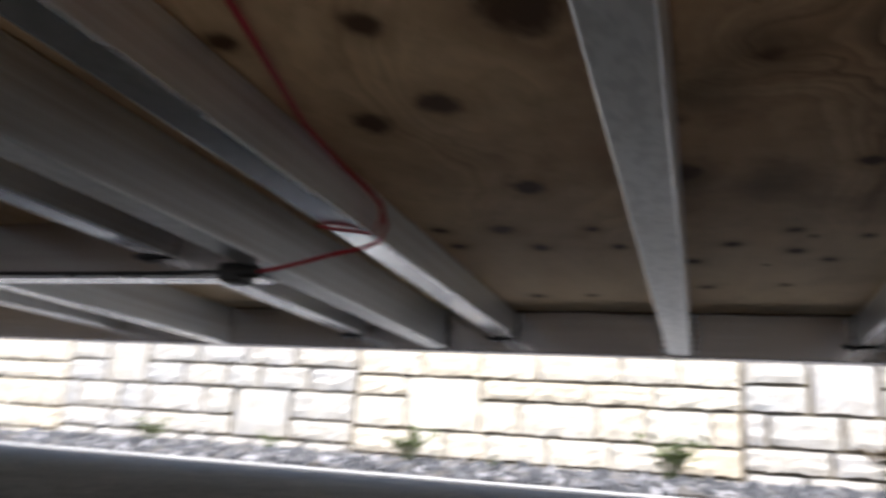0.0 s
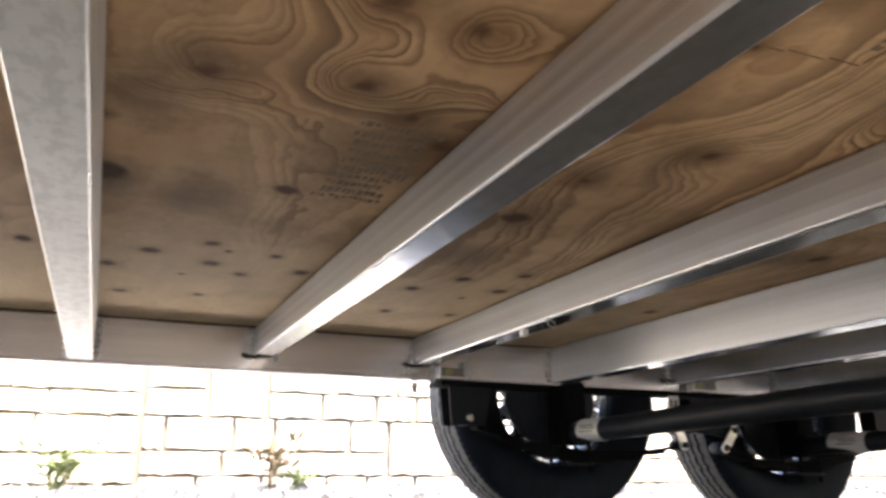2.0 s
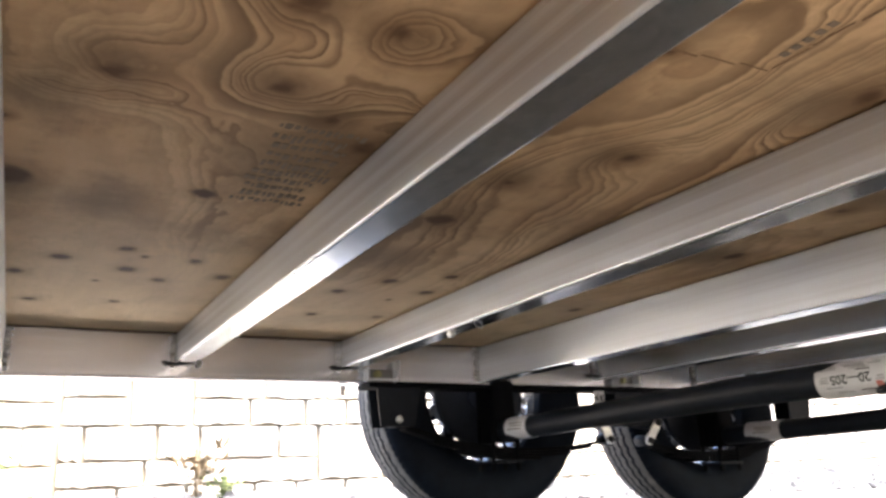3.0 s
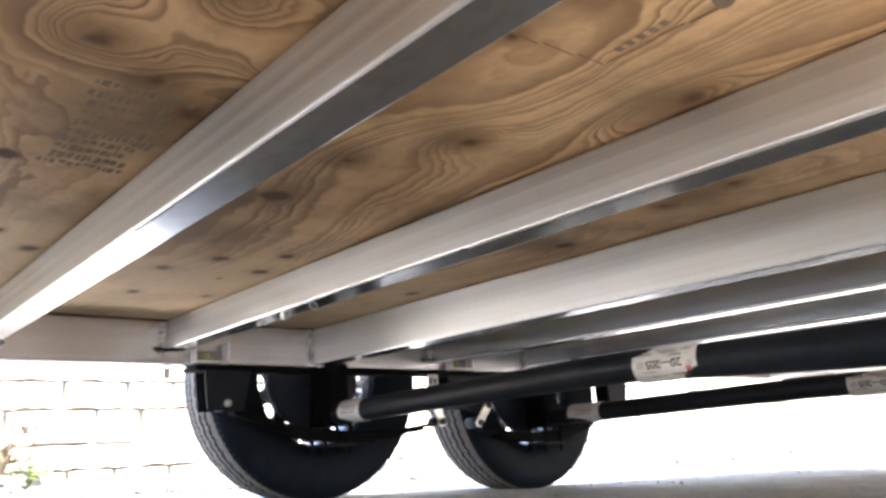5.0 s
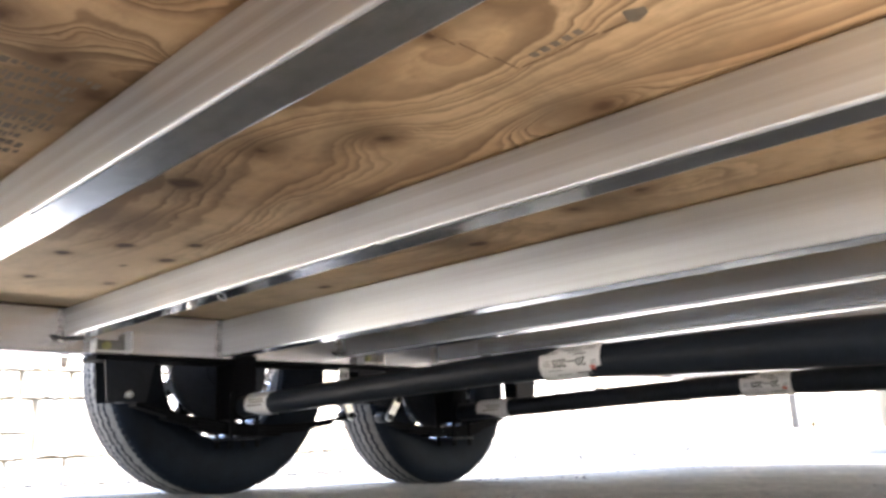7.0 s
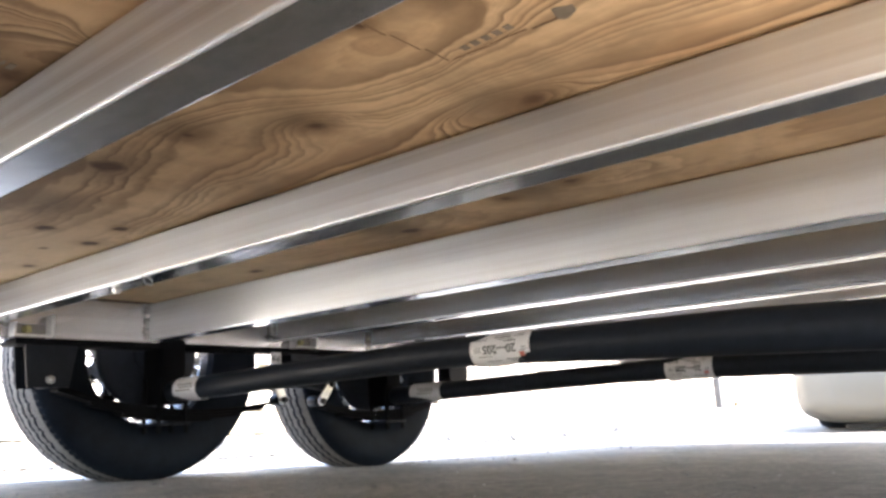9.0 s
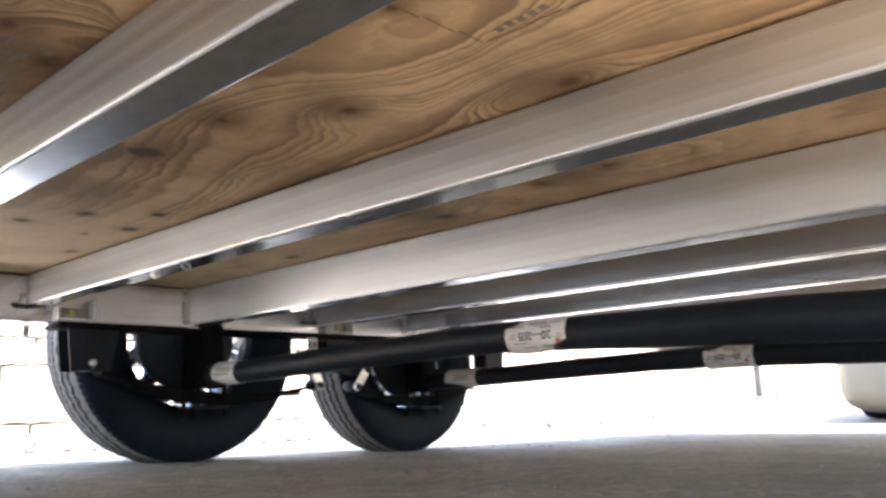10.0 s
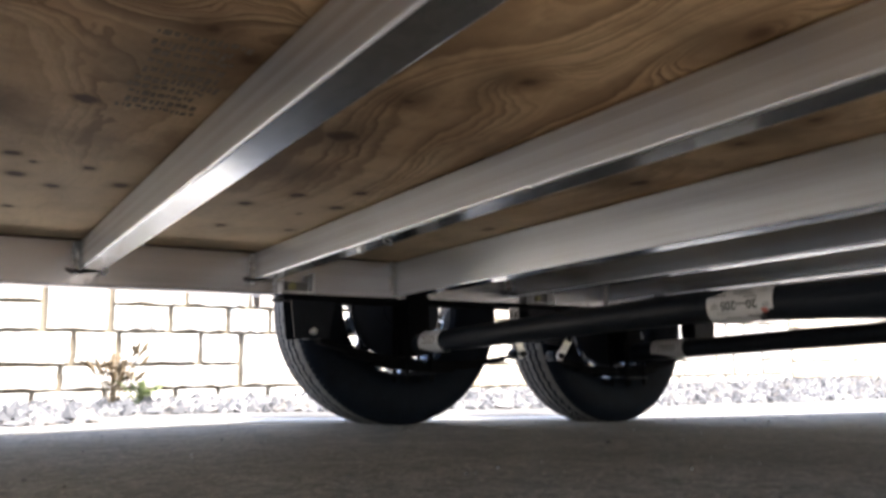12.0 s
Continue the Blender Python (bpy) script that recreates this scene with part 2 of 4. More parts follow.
    base = m.mix(m.ramp(m.math('MULTIPLY', ragged, 0.4), (0.0, 0.60), (0.95, 0.0)), base, (0.21, 0.115, 0.05))
    base = m.mix(m.ramp(m.math('MULTIPLY', ragged, 0.5), (0.28, 0.94), (0.58, 0.0)), base, (0.066, 0.031, 0.014))
    cloud = m.math('ADD', soft, blur)
    base = m.mix(m.ramp(m.math('MULTIPLY', cloud, 0.4), (0.0, 0.85), (1.0, 0.0)), base, (0.15, 0.080, 0.038))
    base = m.mix(m.ramp(m.math('MULTIPLY', cloud, 0.6), (0.10, 0.70), (0.42, 0.0)), base, (0.075, 0.036, 0.018))
    m.set(Base_Color=base, Roughness=m.math('MULTIPLY_ADD', fibre, 0.2, 0.55), Specular_IOR_Level=0.2)
    m.bump(m.math('ADD', fibre, m.math('MULTIPLY', late, 0.6)), 0.25, 0.001)
    return m.m


PLY = plywood()


def plain(name, color, rough=0.5, metal=0.0, vary=0.25, scale=30, relief=0.15):
    m = Mat(name, color, rough, metal)
    a, b = m.noise(scale, 5, 0.6), m.noise(scale / 9, 3, 0.5)
    both = m.math('MULTIPLY_ADD', a, 0.5, m.math('MULTIPLY', b, 0.5))
    lo = tuple(c * (1 - vary) for c in color)
    hi = tuple(min(c * (1 + vary), 0.95) for c in color)
    m.set(Base_Color=m.mix(m.ramp(both, (0.35, 0.0), (0.65, 1.0)), lo, hi), Roughness=m.math('MULTIPLY_ADD', a, 0.25, rough - 0.12))
    m.bump(a, relief, 0.001)
    return m.m


BLACK = plain("black_painted_steel", (0.0135, 0.017, 0.0235), 0.42, 0.0, 0.3, 40)
RUBBER = plain("tyre_rubber", (0.0068, 0.0102, 0.0165), 0.55, 0.0, 0.35, 25, 0.2)
DULL = plain("dull_black_steel", (0.0055, 0.006, 0.0075), 0.8, 0.0, 0.3, 40)
# tread greyed for dust and for the light it takes from the wall
TREAD = plain("dusty_tread_rubber", (0.125, 0.122, 0.12), 0.8, 0.0, 0.3, 40, 0.3)
for sheen, level in ((BLACK, 0.14), (RUBBER, 0.08), (DULL, 0.08), (TREAD, 0.3)):
    sheen.node_tree.nodes["Principled BSDF"].inputs["Specular IOR Level"].default_value = level
ZINC = plain("zinc_plated_steel", (0.72, 0.72, 0.70), 0.32, 1.0, 0.12, 40)
RIM = plain("silver_painted_rim", (0.42, 0.43, 0.45), 0.27, 0.9, 0.1, 20)
BRACKET = plain("bare_aluminium_plate", (0.24, 0.232, 0.215), 0.42, 0.4, 0.2, 40)
WELD = plain("weld_bead", (0.85, 0.83, 0.81), 0.34, 0.0, 0.2, 90, 0.3)
STICKER = plain("sticker_paper", (0.74, 0.735, 0.735), 0.5, 0.0, 0.08, 60, 0.05)
INK = plain("black_ink", (0.03, 0.03, 0.03), 0.6, 0.0, 0.2, 60, 0.0)
STAMP = plain("faded_stamp_ink", (0.20, 0.160, 0.118), 0.8, 0.0, 0.3, 60, 0.0)
DARKSEAM = plain("dark_wood_split", (0.10, 0.058, 0.03), 0.9, 0.0, 0.3, 60, 0.0)
GREYINK = plain("grey_ink", (0.22, 0.22, 0.22), 0.6, 0.0, 0.2, 60, 0.0)
REDINK = plain("red_ink", (0.55, 0.16, 0.13), 0.6, 0.0, 0.1, 60, 0.0)
BROWNINK = plain("brown_stamp_ink", (0.21, 0.125, 0.066), 0.8, 0.0, 0.4, 90, 0.0)
REDWIRE = plain("red_wire_insulation", (0.42, 0.02, 0.03), 0.4, 0.0, 0.15, 60, 0.05)
YELLOWZINC = plain("yellow_zinc_bolt", (0.42, 0.40, 0.20), 0.35, 0.8, 0.25, 90)
PLASTIC = plain("black_plastic", (0.015, 0.015, 0.015), 0.45, 0.0, 0.2, 60)
MORTAR = plain("wall_joint", (0.185, 0.160, 0.122), 0.95, 0.0, 0.2, 40, 0.5)
GRAVEL = plain("pale_gravel", (0.13, 0.128, 0.124), 0.85, 0.0, 0.35, 18, 0.6)
POST = plain("grey_painted_steel", (0.055, 0.056, 0.06), 0.6, 0.0, 0.2, 30)
GLASS = plain("dark_glass", (0.02, 0.022, 0.024), 0.12, 0.0, 0.1, 10, 0.0)
LEAF = plain("weed_leaf", (0.13, 0.165, 0.06), 0.6, 0.0, 0.3, 30)
DRY = plain("dry_stem", (0.10, 0.072, 0.04), 0.8, 0.0, 0.3, 30)
CARPAINT = plain("pale_car_paint", (0.098, 0.090, 0.072), 0.42, 0.0, 0.05, 8, 0.0)


def concrete():
    """Worn broom-finished concrete: stains, sandy grain, dark and pale specks."""
    m = Mat("driveway_concrete", (0.22, 0.2, 0.17), 0.9)
    col = m.mix(m.ramp(m.noise(3.2, 5, 0.6), (0.35, 0.0), (0.65, 1.0)), (0.150, 0.136, 0.114), (0.240, 0.218, 0.185))
    col = m.mix(m.ramp(m.noise(34, 5, 0.72), (0.40, 0.75), (0.56, 0.0)), col, (0.075, 0.071, 0.058))
    grain = m.noise(150, 3, 0.6)
    col = m.mix(m.ramp(grain, (0.32, 0.85), (0.47, 0.0)), col, (0.05, 0.047, 0.04))
    col = m.mix(m.ramp(grain, (0.58, 0.0), (0.74, 0.8)), col, (0.46, 0.43, 0.37))
    m.set(Base_Color=col)
    m.bump(m.math('MULTIPLY_ADD', grain, 0.6, m.noise(26, 5, 0.7)), 0.8, 0.0025)
    return m.m


CONCRETE = concrete()


def pebble():
    m = Mat("pale_pebbles", (0.5, 0.5, 0.5), 0.85)
    r = m.n("ShaderNodeNewGeometry").outputs["Random Per Island"]
    tone = m.ramp(r, (0.0, (0.020, 0.023, 0.029)), (0.35, (0.05, 0.054, 0.062)), (0.6, (0.13, 0.135, 0.148)), (0.8, (0.12, 0.108, 0.096)), (1.0, (0.40, 0.40, 0.42)))
    m.set(Base_Color=m.mix(m.math('MULTIPLY', m.noise(60, 4), 0.2), tone, (0.28, 0.27, 0.265)))
    m.bump(m.noise(120, 3), 0.3, 0.002)
    return m.m


PEBBLE = pebble()


def limestone(name, *tones):
    m = Mat(name, (0.55, 0.5, 0.42), 0.9)
    r = m.n("ShaderNodeObjectInfo").outputs["Random"]
    tone = m.ramp(r, *zip((0.0, 0.35, 0.65, 1.0), tones))
    grain = m.noise(26, 6, 0.65)
    blotch = m.ramp(m.noise(6, 4, 0.6), (0.40, 0.0), (0.70, 0.5))
    col = m.mix(m.ramp(grain, (0.35, 0.0), (0.75, 0.55)), tone, (0.36, 0.31, 0.24))
    m.set(Base_Color=m.mix(blotch, col, (0.52, 0.46, 0.36)))
    m.bump(grain, 0.8, 0.006)
    return m.m


CREAM = limestone("cream_split_face_stone", (0.72, 0.67, 0.57), (0.68, 0.59, 0.45), (0.66, 0.62, 0.54), (0.76, 0.71, 0.60))
GREY = limestone("grey_split_face_stone", (0.50, 0.495, 0.48), (0.56, 0.53, 0.48), (0.46, 0.46, 0.46), (0.60, 0.58, 0.56))
BOUNCE_STRIP = plain("pale_edging_concrete", (0.58, 0.565, 0.53), 0.85, 0.0, 0.15, 40, 0.4)
APRON = plain("dark_asphalt", (0.075, 0.073, 0.07), 0.9, 0.0, 0.2, 60, 0.6)


# ---- mesh helpers ----
def thing(name, label, category, group="", at=(0, 0, 0)):
    ob = new(name)
    ob.empty_display_size = 0.1
    ob.location = at
    return tagged(ob, label, category, group)


def part(name, bm, material, parent=None, label="", smooth=None):
    me = bpy.data.meshes.new(name)
    bm.to_mesh(me)
    bm.free()
    me.materials.append(material)
    if smooth is not None:
        me.shade_smooth()
        if smooth < 180:
            me.set_sharp_from_angle(angle=radians(smooth))
    ob = new(name, me)
    ob.parent = parent
    return tagged(ob, label)


def underside_tones(ob, low=ALU_LOW):
    """Tube underside: its own metal tempers reflections; rounded edges take a paler painted highlight."""
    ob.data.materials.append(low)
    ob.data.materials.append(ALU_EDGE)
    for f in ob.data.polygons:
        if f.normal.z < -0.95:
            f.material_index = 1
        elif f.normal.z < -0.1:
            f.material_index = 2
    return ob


def place(ob, m):
    ob.matrix_basis = m
    return ob


def twin(ob, parent, m, name=None):
    """Another object on the same mesh."""
    c = new(name or ob.name.split(".")[0], ob.data)
    c.parent = parent
    c.matrix_basis = m
    if "label" in ob:
        c["label"] = ob["label"]
    return c


def merge(bm, other):
    me = bpy.data.meshes.new("tmp")
    other.to_mesh(me)
    other.free()
    bm.from_mesh(me)
    bpy.data.meshes.remove(me)
    return bm


def box(x0, x1, y0, y1, z0, z1, bevel=0.0, seg=2, into=None):
    bm = bmesh.new()
    bmesh.ops.create_cube(bm, size=1, matrix=Matrix.LocRotScale(((x0 + x1) / 2, (y0 + y1) / 2, (z0 + z1) / 2), None, (x1 - x0, y1 - y0, z1 - z0)))
    if bevel:
        bmesh.ops.bevel(bm, geom=bm.edges[:], offset=bevel, segments=seg, affect='EDGES', profile=0.5)
    return merge(into, bm) if into is not None else bm


def rod(p0, p1, r, seg=20, into=None, r2=None, bevel=0.0):
    p0, p1 = Vector(p0), Vector(p1)
    d = p1 - p0
    m = Matrix.Translation((p0 + p1) / 2) @ d.to_track_quat('Z', 'Y').to_matrix().to_4x4()
    bm = bmesh.new()
    bmesh.ops.create_cone(bm, cap_ends=True, segments=seg, radius1=r, radius2=r if r2 is None else r2, depth=d.length, matrix=m)
    if bevel:
        bmesh.ops.bevel(bm, geom=[e for e in bm.edges if any(len(f.verts) > 4 for f in e.link_faces)], offset=bevel, segments=2, affect='EDGES', profile=0.5)
    return merge(into, bm) if into is not None else bm


def pipe(points, r, seg=10, into=None, caps=True):
    """A round bar through points."""
    bm = into if into is not None else bmesh.new()
    pts = [Vector(p) for p in points]
    rings = []
    for i, p in enumerate(pts):
        d = (pts[min(i + 1, len(pts) - 1)] - pts[max(i - 1, 0)]).normalized()
        side = d.cross(Vector((0, 0, 1)))
        if side.length < 0.01:
            side = d.cross(Vector((1, 0, 0)))
        side.normalize()
        up = side.cross(d)
        rr = r[i] if isinstance(r, (list, tuple)) else r
        rings.append([bm.verts.new(p + (side * math.cos(a) + up * math.sin(a)) * rr) for a in (2 * math.pi * k / seg for k in range(seg))])
    for a, b in zip(rings, rings[1:]):
        for k in range(seg):
            bm.faces.new((a[k], a[(k + 1) % seg], b[(k + 1) % seg], b[k]))
    if caps:
        bm.faces.new(rings[0][::-1])
        bm.faces.new(rings[-1])
    bmesh.ops.recalc_face_normals(bm, faces=bm.faces[:])
    return bm


def turn(profile, seg=64, into=None, closed=False):
    """A profile of (radius, y) turned round the y axis."""
    bm = into if into is not None else bmesh.new()
    rows = []
    for r, y in profile:
        rows.append([bm.verts.new((r * math.cos(a), y, r * math.sin(a))) for a in (2 * math.pi * k / seg for k in range(seg))])
    pairs = list(zip(rows, rows[1:])) + ([(rows[-1], rows[0])] if closed else [])
    for a, b in pairs:
        for k in range(seg):
            bm.faces.new((a[k], a[(k + 1) % seg], b[(k + 1) % seg], b[k]))
    bmesh.ops.recalc_face_normals(bm, faces=bm.faces[:])
    return bm


def slab(outline, y0, y1, into=None, bevel=0.0):
    """A plate with an outline in x and z, between two y."""
    bm = bmesh.new()
    f = bm.faces.new([bm.verts.new((x, y0, z)) for x, z in outline])
    ext = bmesh.ops.extrude_face_region(bm, geom=[f])
    bmesh.ops.translate(bm, verts=[v for v in ext["geom"] if isinstance(v, bmesh.types.BMVert)], vec=(0, y1 - y0, 0))
    bmesh.ops.recalc_face_normals(bm, faces=bm.faces[:])
    if bevel:
        bmesh.ops.bevel(bm, geom=bm.edges[:], offset=bevel, segments=1, affect='EDGES')
    return merge(into, bm) if into is not None else bm


# ---- setting: ground, wall ----
def ground_z(x):
    """The driveway falls away behind the front wheels and levels out."""
    if x < 0.1:
        return 0.012
    if x > 5.0:
        return ground_z(4.999)
    s = min(x, 5.0) - 0.1
    return 0.012 - 0.042 * s + 0.0035 * s * s


def make_ground():
    bm = bmesh.new()
    xs = [-300, -100, -40, -20, -10, -6, -4, -3] + [-2.5 + 0.25 * i for i in range(40)] + [8, 10, 15, 25, 50, 100, 300]
    ys = [-300, -100, -40, -20, -10, -6, -4] + [-3 + 0.25 * i for i in range(24)] + [4, 6, 10, 20, 40, 100, 300]
    grid = [[bm.verts.new((x, y, ground_z(x))) for y in ys] for x in xs]
    for a, b in zip(grid, grid[1:]):
        for j in range(len(ys) - 1):
            bm.faces.new((a[j], b[j], b[j + 1], a[j + 1]))
    g = part("ground", bm, CONCRETE, None, smooth=180)
    tagged(g, "pale grey concrete driveway, stained and gritty, falling gently", "driveway", kind="structure")


make_ground()


def make_apron():
    """Unseen dark apron beside the trailer, added to cut light bounced under the front."""
    for i in range(3):
        x0, x1 = -8.1 + 2.4 * i, -8.1 + 2.4 * i + 2.388
        bm = bmesh.new()
        n = 8
        xs = [x0 + (x1 - x0) * k / n for k in range(n + 1)]
        rows = [[bm.verts.new((x, y, ground_z(x) + dz)) for x in xs] for y, dz in ((-1.93, -0.02), (-1.93, 0.004), (-9.0, 0.004), (-9.0, -0.02))]
        for a, b in zip(rows, rows[1:]):
            for k in range(n):
                bm.faces.new((a[k], a[k + 1], b[k + 1], b[k]))
        bmesh.ops.recalc_face_normals(bm, faces=bm.faces[:])
        tagged(part("pavement", bm, APRON), "unseen dark apron added to cut bounced light", "pavement", kind="structure")


make_apron()


def make_bounce_strip():
    """Pale concrete strip between driveway and gravel, added to bounce light onto the joists."""
    for i in range(5):
        x0, x1 = -3.6 + 2.0 * i, -3.6 + 2.0 * i + 1.99
        bm = bmesh.new()
        xs = [x0 + (x1 - x0) * k / 8 for k in range(9)]
        rows = [[bm.verts.new((x, y, ground_z(x) + dz)) for x in xs] for y, dz in ((0.285, -0.02), (0.285, 0.003), (0.29, 0.005), (0.512, 0.005), (0.517, 0.003), (0.517, -0.02))]
        for a, b in zip(rows, rows[1:]):
            for k in range(8):
                bm.faces.new((a[k], a[k + 1], b[k + 1], b[k]))
        bmesh.ops.recalc_face_normals(bm, faces=bm.faces[:])
        tagged(part("pavement", bm, BOUNCE_STRIP), "pale concrete strip beside the gravel, added to bounce light", "pavement", kind="structure")


make_bounce_strip()

WALL_Y = 1.9
WALL_TOP = 0.97


def make_wall():
    bm = box(-7, 14, WALL_Y + 0.029, WALL_Y + 0.35, -0.4, WALL_TOP)
    w = part("wall_north", bm, MORTAR)
    tagged(w, "retaining wall of pale split-face limestone blocks", "wall", kind="structure")
    return w


wall = make_wall()

# ---- the trailer ----
ZB, ZP, ZR, ZT = 0.380, 0.452, 0.345, 0.480     # shallow joist underside, deck underside, rail underside, rail top
P = 0.4064
YN = -1.97                                       # inner face of the near rail
XF, XE = -3.25, 3.60                             # front and rear of the deck
trailer = thing("trailer", "flat aluminium trailer with plywood deck and tandem axles, parked", "trailer")

deck = part("plywood_sheet", box(-1.37, 1.07, YN, 0.0, ZP, ZP + 0.019), PLY, trailer, "plywood deck sheet with knots and swirling grain")
part("plywood_sheet", box(XF, -1.374, YN, 0.0, ZP, ZP + 0.019), PLY, trailer, "plywood deck sheet with knots and swirling grain")
part("plywood_sheet", box(1.074, XE, YN, 0.0, ZP, ZP + 0.019), PLY, trailer, "plywood deck sheet with knots and swirling grain")

rail = part("side_rail", box(XF, XE, 0.0, 0.051, ZR, ZT, 0.004), ALU_X, trailer, "brushed aluminium side rail")
twin(rail, trailer, pose(0, YN - 0.051, 0))
underside_tones(part("front_beam", box(XF, XF + 0.051, YN, 0, ZR, ZP - 0.003, 0.004), ALU_Y, trailer, "brushed aluminium end beam"))
underside_tones(part("rear_beam", box(XE - 0.1, XE, YN, 0, ZR, ZP - 0.003, 0.004), ALU_Y, trailer, "brushed aluminium end beam"))

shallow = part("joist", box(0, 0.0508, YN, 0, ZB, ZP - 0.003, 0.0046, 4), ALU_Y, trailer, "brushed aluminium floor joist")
underside_tones(shallow)
for j in (1, -1, 6, 8, 10):
    twin(shallow, trailer, pose((j - 2) * P, 0, 0))
middling = part("joist", box(0, 0.0508, YN, 0, 0.364, ZP - 0.003, 0.0035, 4), ALU_DIM, trailer, "aluminium floor joist in a dimmed tone for shade")
place(underside_tones(middling), pose(2 * P, 0, 0))
twin(middling, trailer, pose(3 * P, 0, 0))
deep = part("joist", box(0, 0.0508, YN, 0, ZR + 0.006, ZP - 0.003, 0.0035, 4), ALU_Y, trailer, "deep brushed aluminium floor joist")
place(underside_tones(deep, ALU_SATIN), pose(-0.803, 0, 0))
twin(deep, trailer, pose(-1.402, 0, 0))
wheel_joist = part("joist", box(0, 0.0508, YN, 0, ZR + 0.006, ZP - 0.003, 0.0035), ALU_LIT, trailer, "deep brushed aluminium floor joist")
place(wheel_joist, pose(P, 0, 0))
# undersides take the dimmed tone to hold down their bright reflection
wheel_joist.data.materials.append(ALU_DIM)
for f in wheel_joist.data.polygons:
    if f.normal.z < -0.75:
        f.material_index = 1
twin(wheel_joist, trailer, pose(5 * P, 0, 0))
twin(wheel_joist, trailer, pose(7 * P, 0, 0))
# joists at the tongue are cut by the tongue beam
TY0, TY1 = -0.835, -0.784
for x, z in ((-4 * P, ZB), (-2.045, ZR + 0.001), (-6 * P, ZB)):
    for y0, y1 in ((TY1, 0), (YN, TY0)):
        underside_tones(part("joist", box(x, x + 0.0508, y0, y1, z, ZP - 0.003, 0.0035), ALU_Y, trailer, "brushed aluminium floor joist"))
underside_tones(part("tongue_beam", box(XF + 0.051, -1.402, TY0, TY1, ZR, ZP - 0.003, 0.004), ALU_X, trailer, "brushed aluminium tongue beam"))

# running gear
AX1, AX2 = 0.48, 1.33
ZA1, ZA2 = 0.228, 0.204
RH, RT = 0.333, 0.342                            # hub height over the ground, free tyre radius
TYRE_Y = 0.165


def make_tyre(parent):
    """A radial tyre with zigzag grooves and slanted sipes, flattened where it stands."""
    bm = bmesh.new()
    prof = [(0.190, -0.075), (0.205, -0.090), (0.235, -0.101), (0.27, -0.1055), (0.297, -0.1035), (0.316, -0.098), (0.329, -0.088)]
    across = [-0.076 + 0.152 * i / 32 for i in range(33)]
    N = 896
    rows = [[(r, y)] * N for r, y in prof]
    for y in across:
        crown = RT - 0.007 * (y / 0.076) ** 2
        row = []
        for k in range(N):
            zig = 0.0035 * (abs(k % 16 - 8) - 4) / 4
            depth = 0.0
            if any(abs(y - g - zig) < 0.0024 for g in (-0.044, -0.015, 0.015, 0.044)):
                depth = 0.006
            slant = 600 if abs(y) > 0.044 else -600
            if int(k + 1600 + y * slant) % 8 == 0 and abs(y) > 0.012:
                depth = max(depth, 0.0045)
            row.append((crown - depth, y))
        rows.append(row)
    rows += [[(r, -y)] * N for r, y in reversed(prof)]
    vs = [[bm.verts.new((r * math.cos(2 * math.pi * k / N), y, max(r * math.sin(2 * math.pi * k / N), -RH - (RT - r) * 0.5))) for k, (r, y) in enumerate(row)] for row in rows]
    for a, b in zip(vs, vs[1:] + vs[:1]):
        for k in range(N):
            bm.faces.new((a[k], a[(k + 1) % N], b[(k + 1) % N], b[k]))
    bmesh.ops.recalc_face_normals(bm, faces=bm.faces[:])
    ty = part("tyre", bm, RUBBER, parent, "black rubber tyre, zigzag tread greyed for dust and wall light", smooth=35)
    ty.data.materials.append(TREAD)
    # grooves keep the black rubber, which paints their shade in
    for f in ty.data.polygons:
        r, y = math.hypot(f.center.x, f.center.z), f.center.y
        if abs(y) < 0.076 and (r > RT - 0.007 * (y / 0.076) ** 2 - 0.0014 or (f.center.z < -0.325 and r > RT - 0.012)):
            f.material_index = 1
    return ty


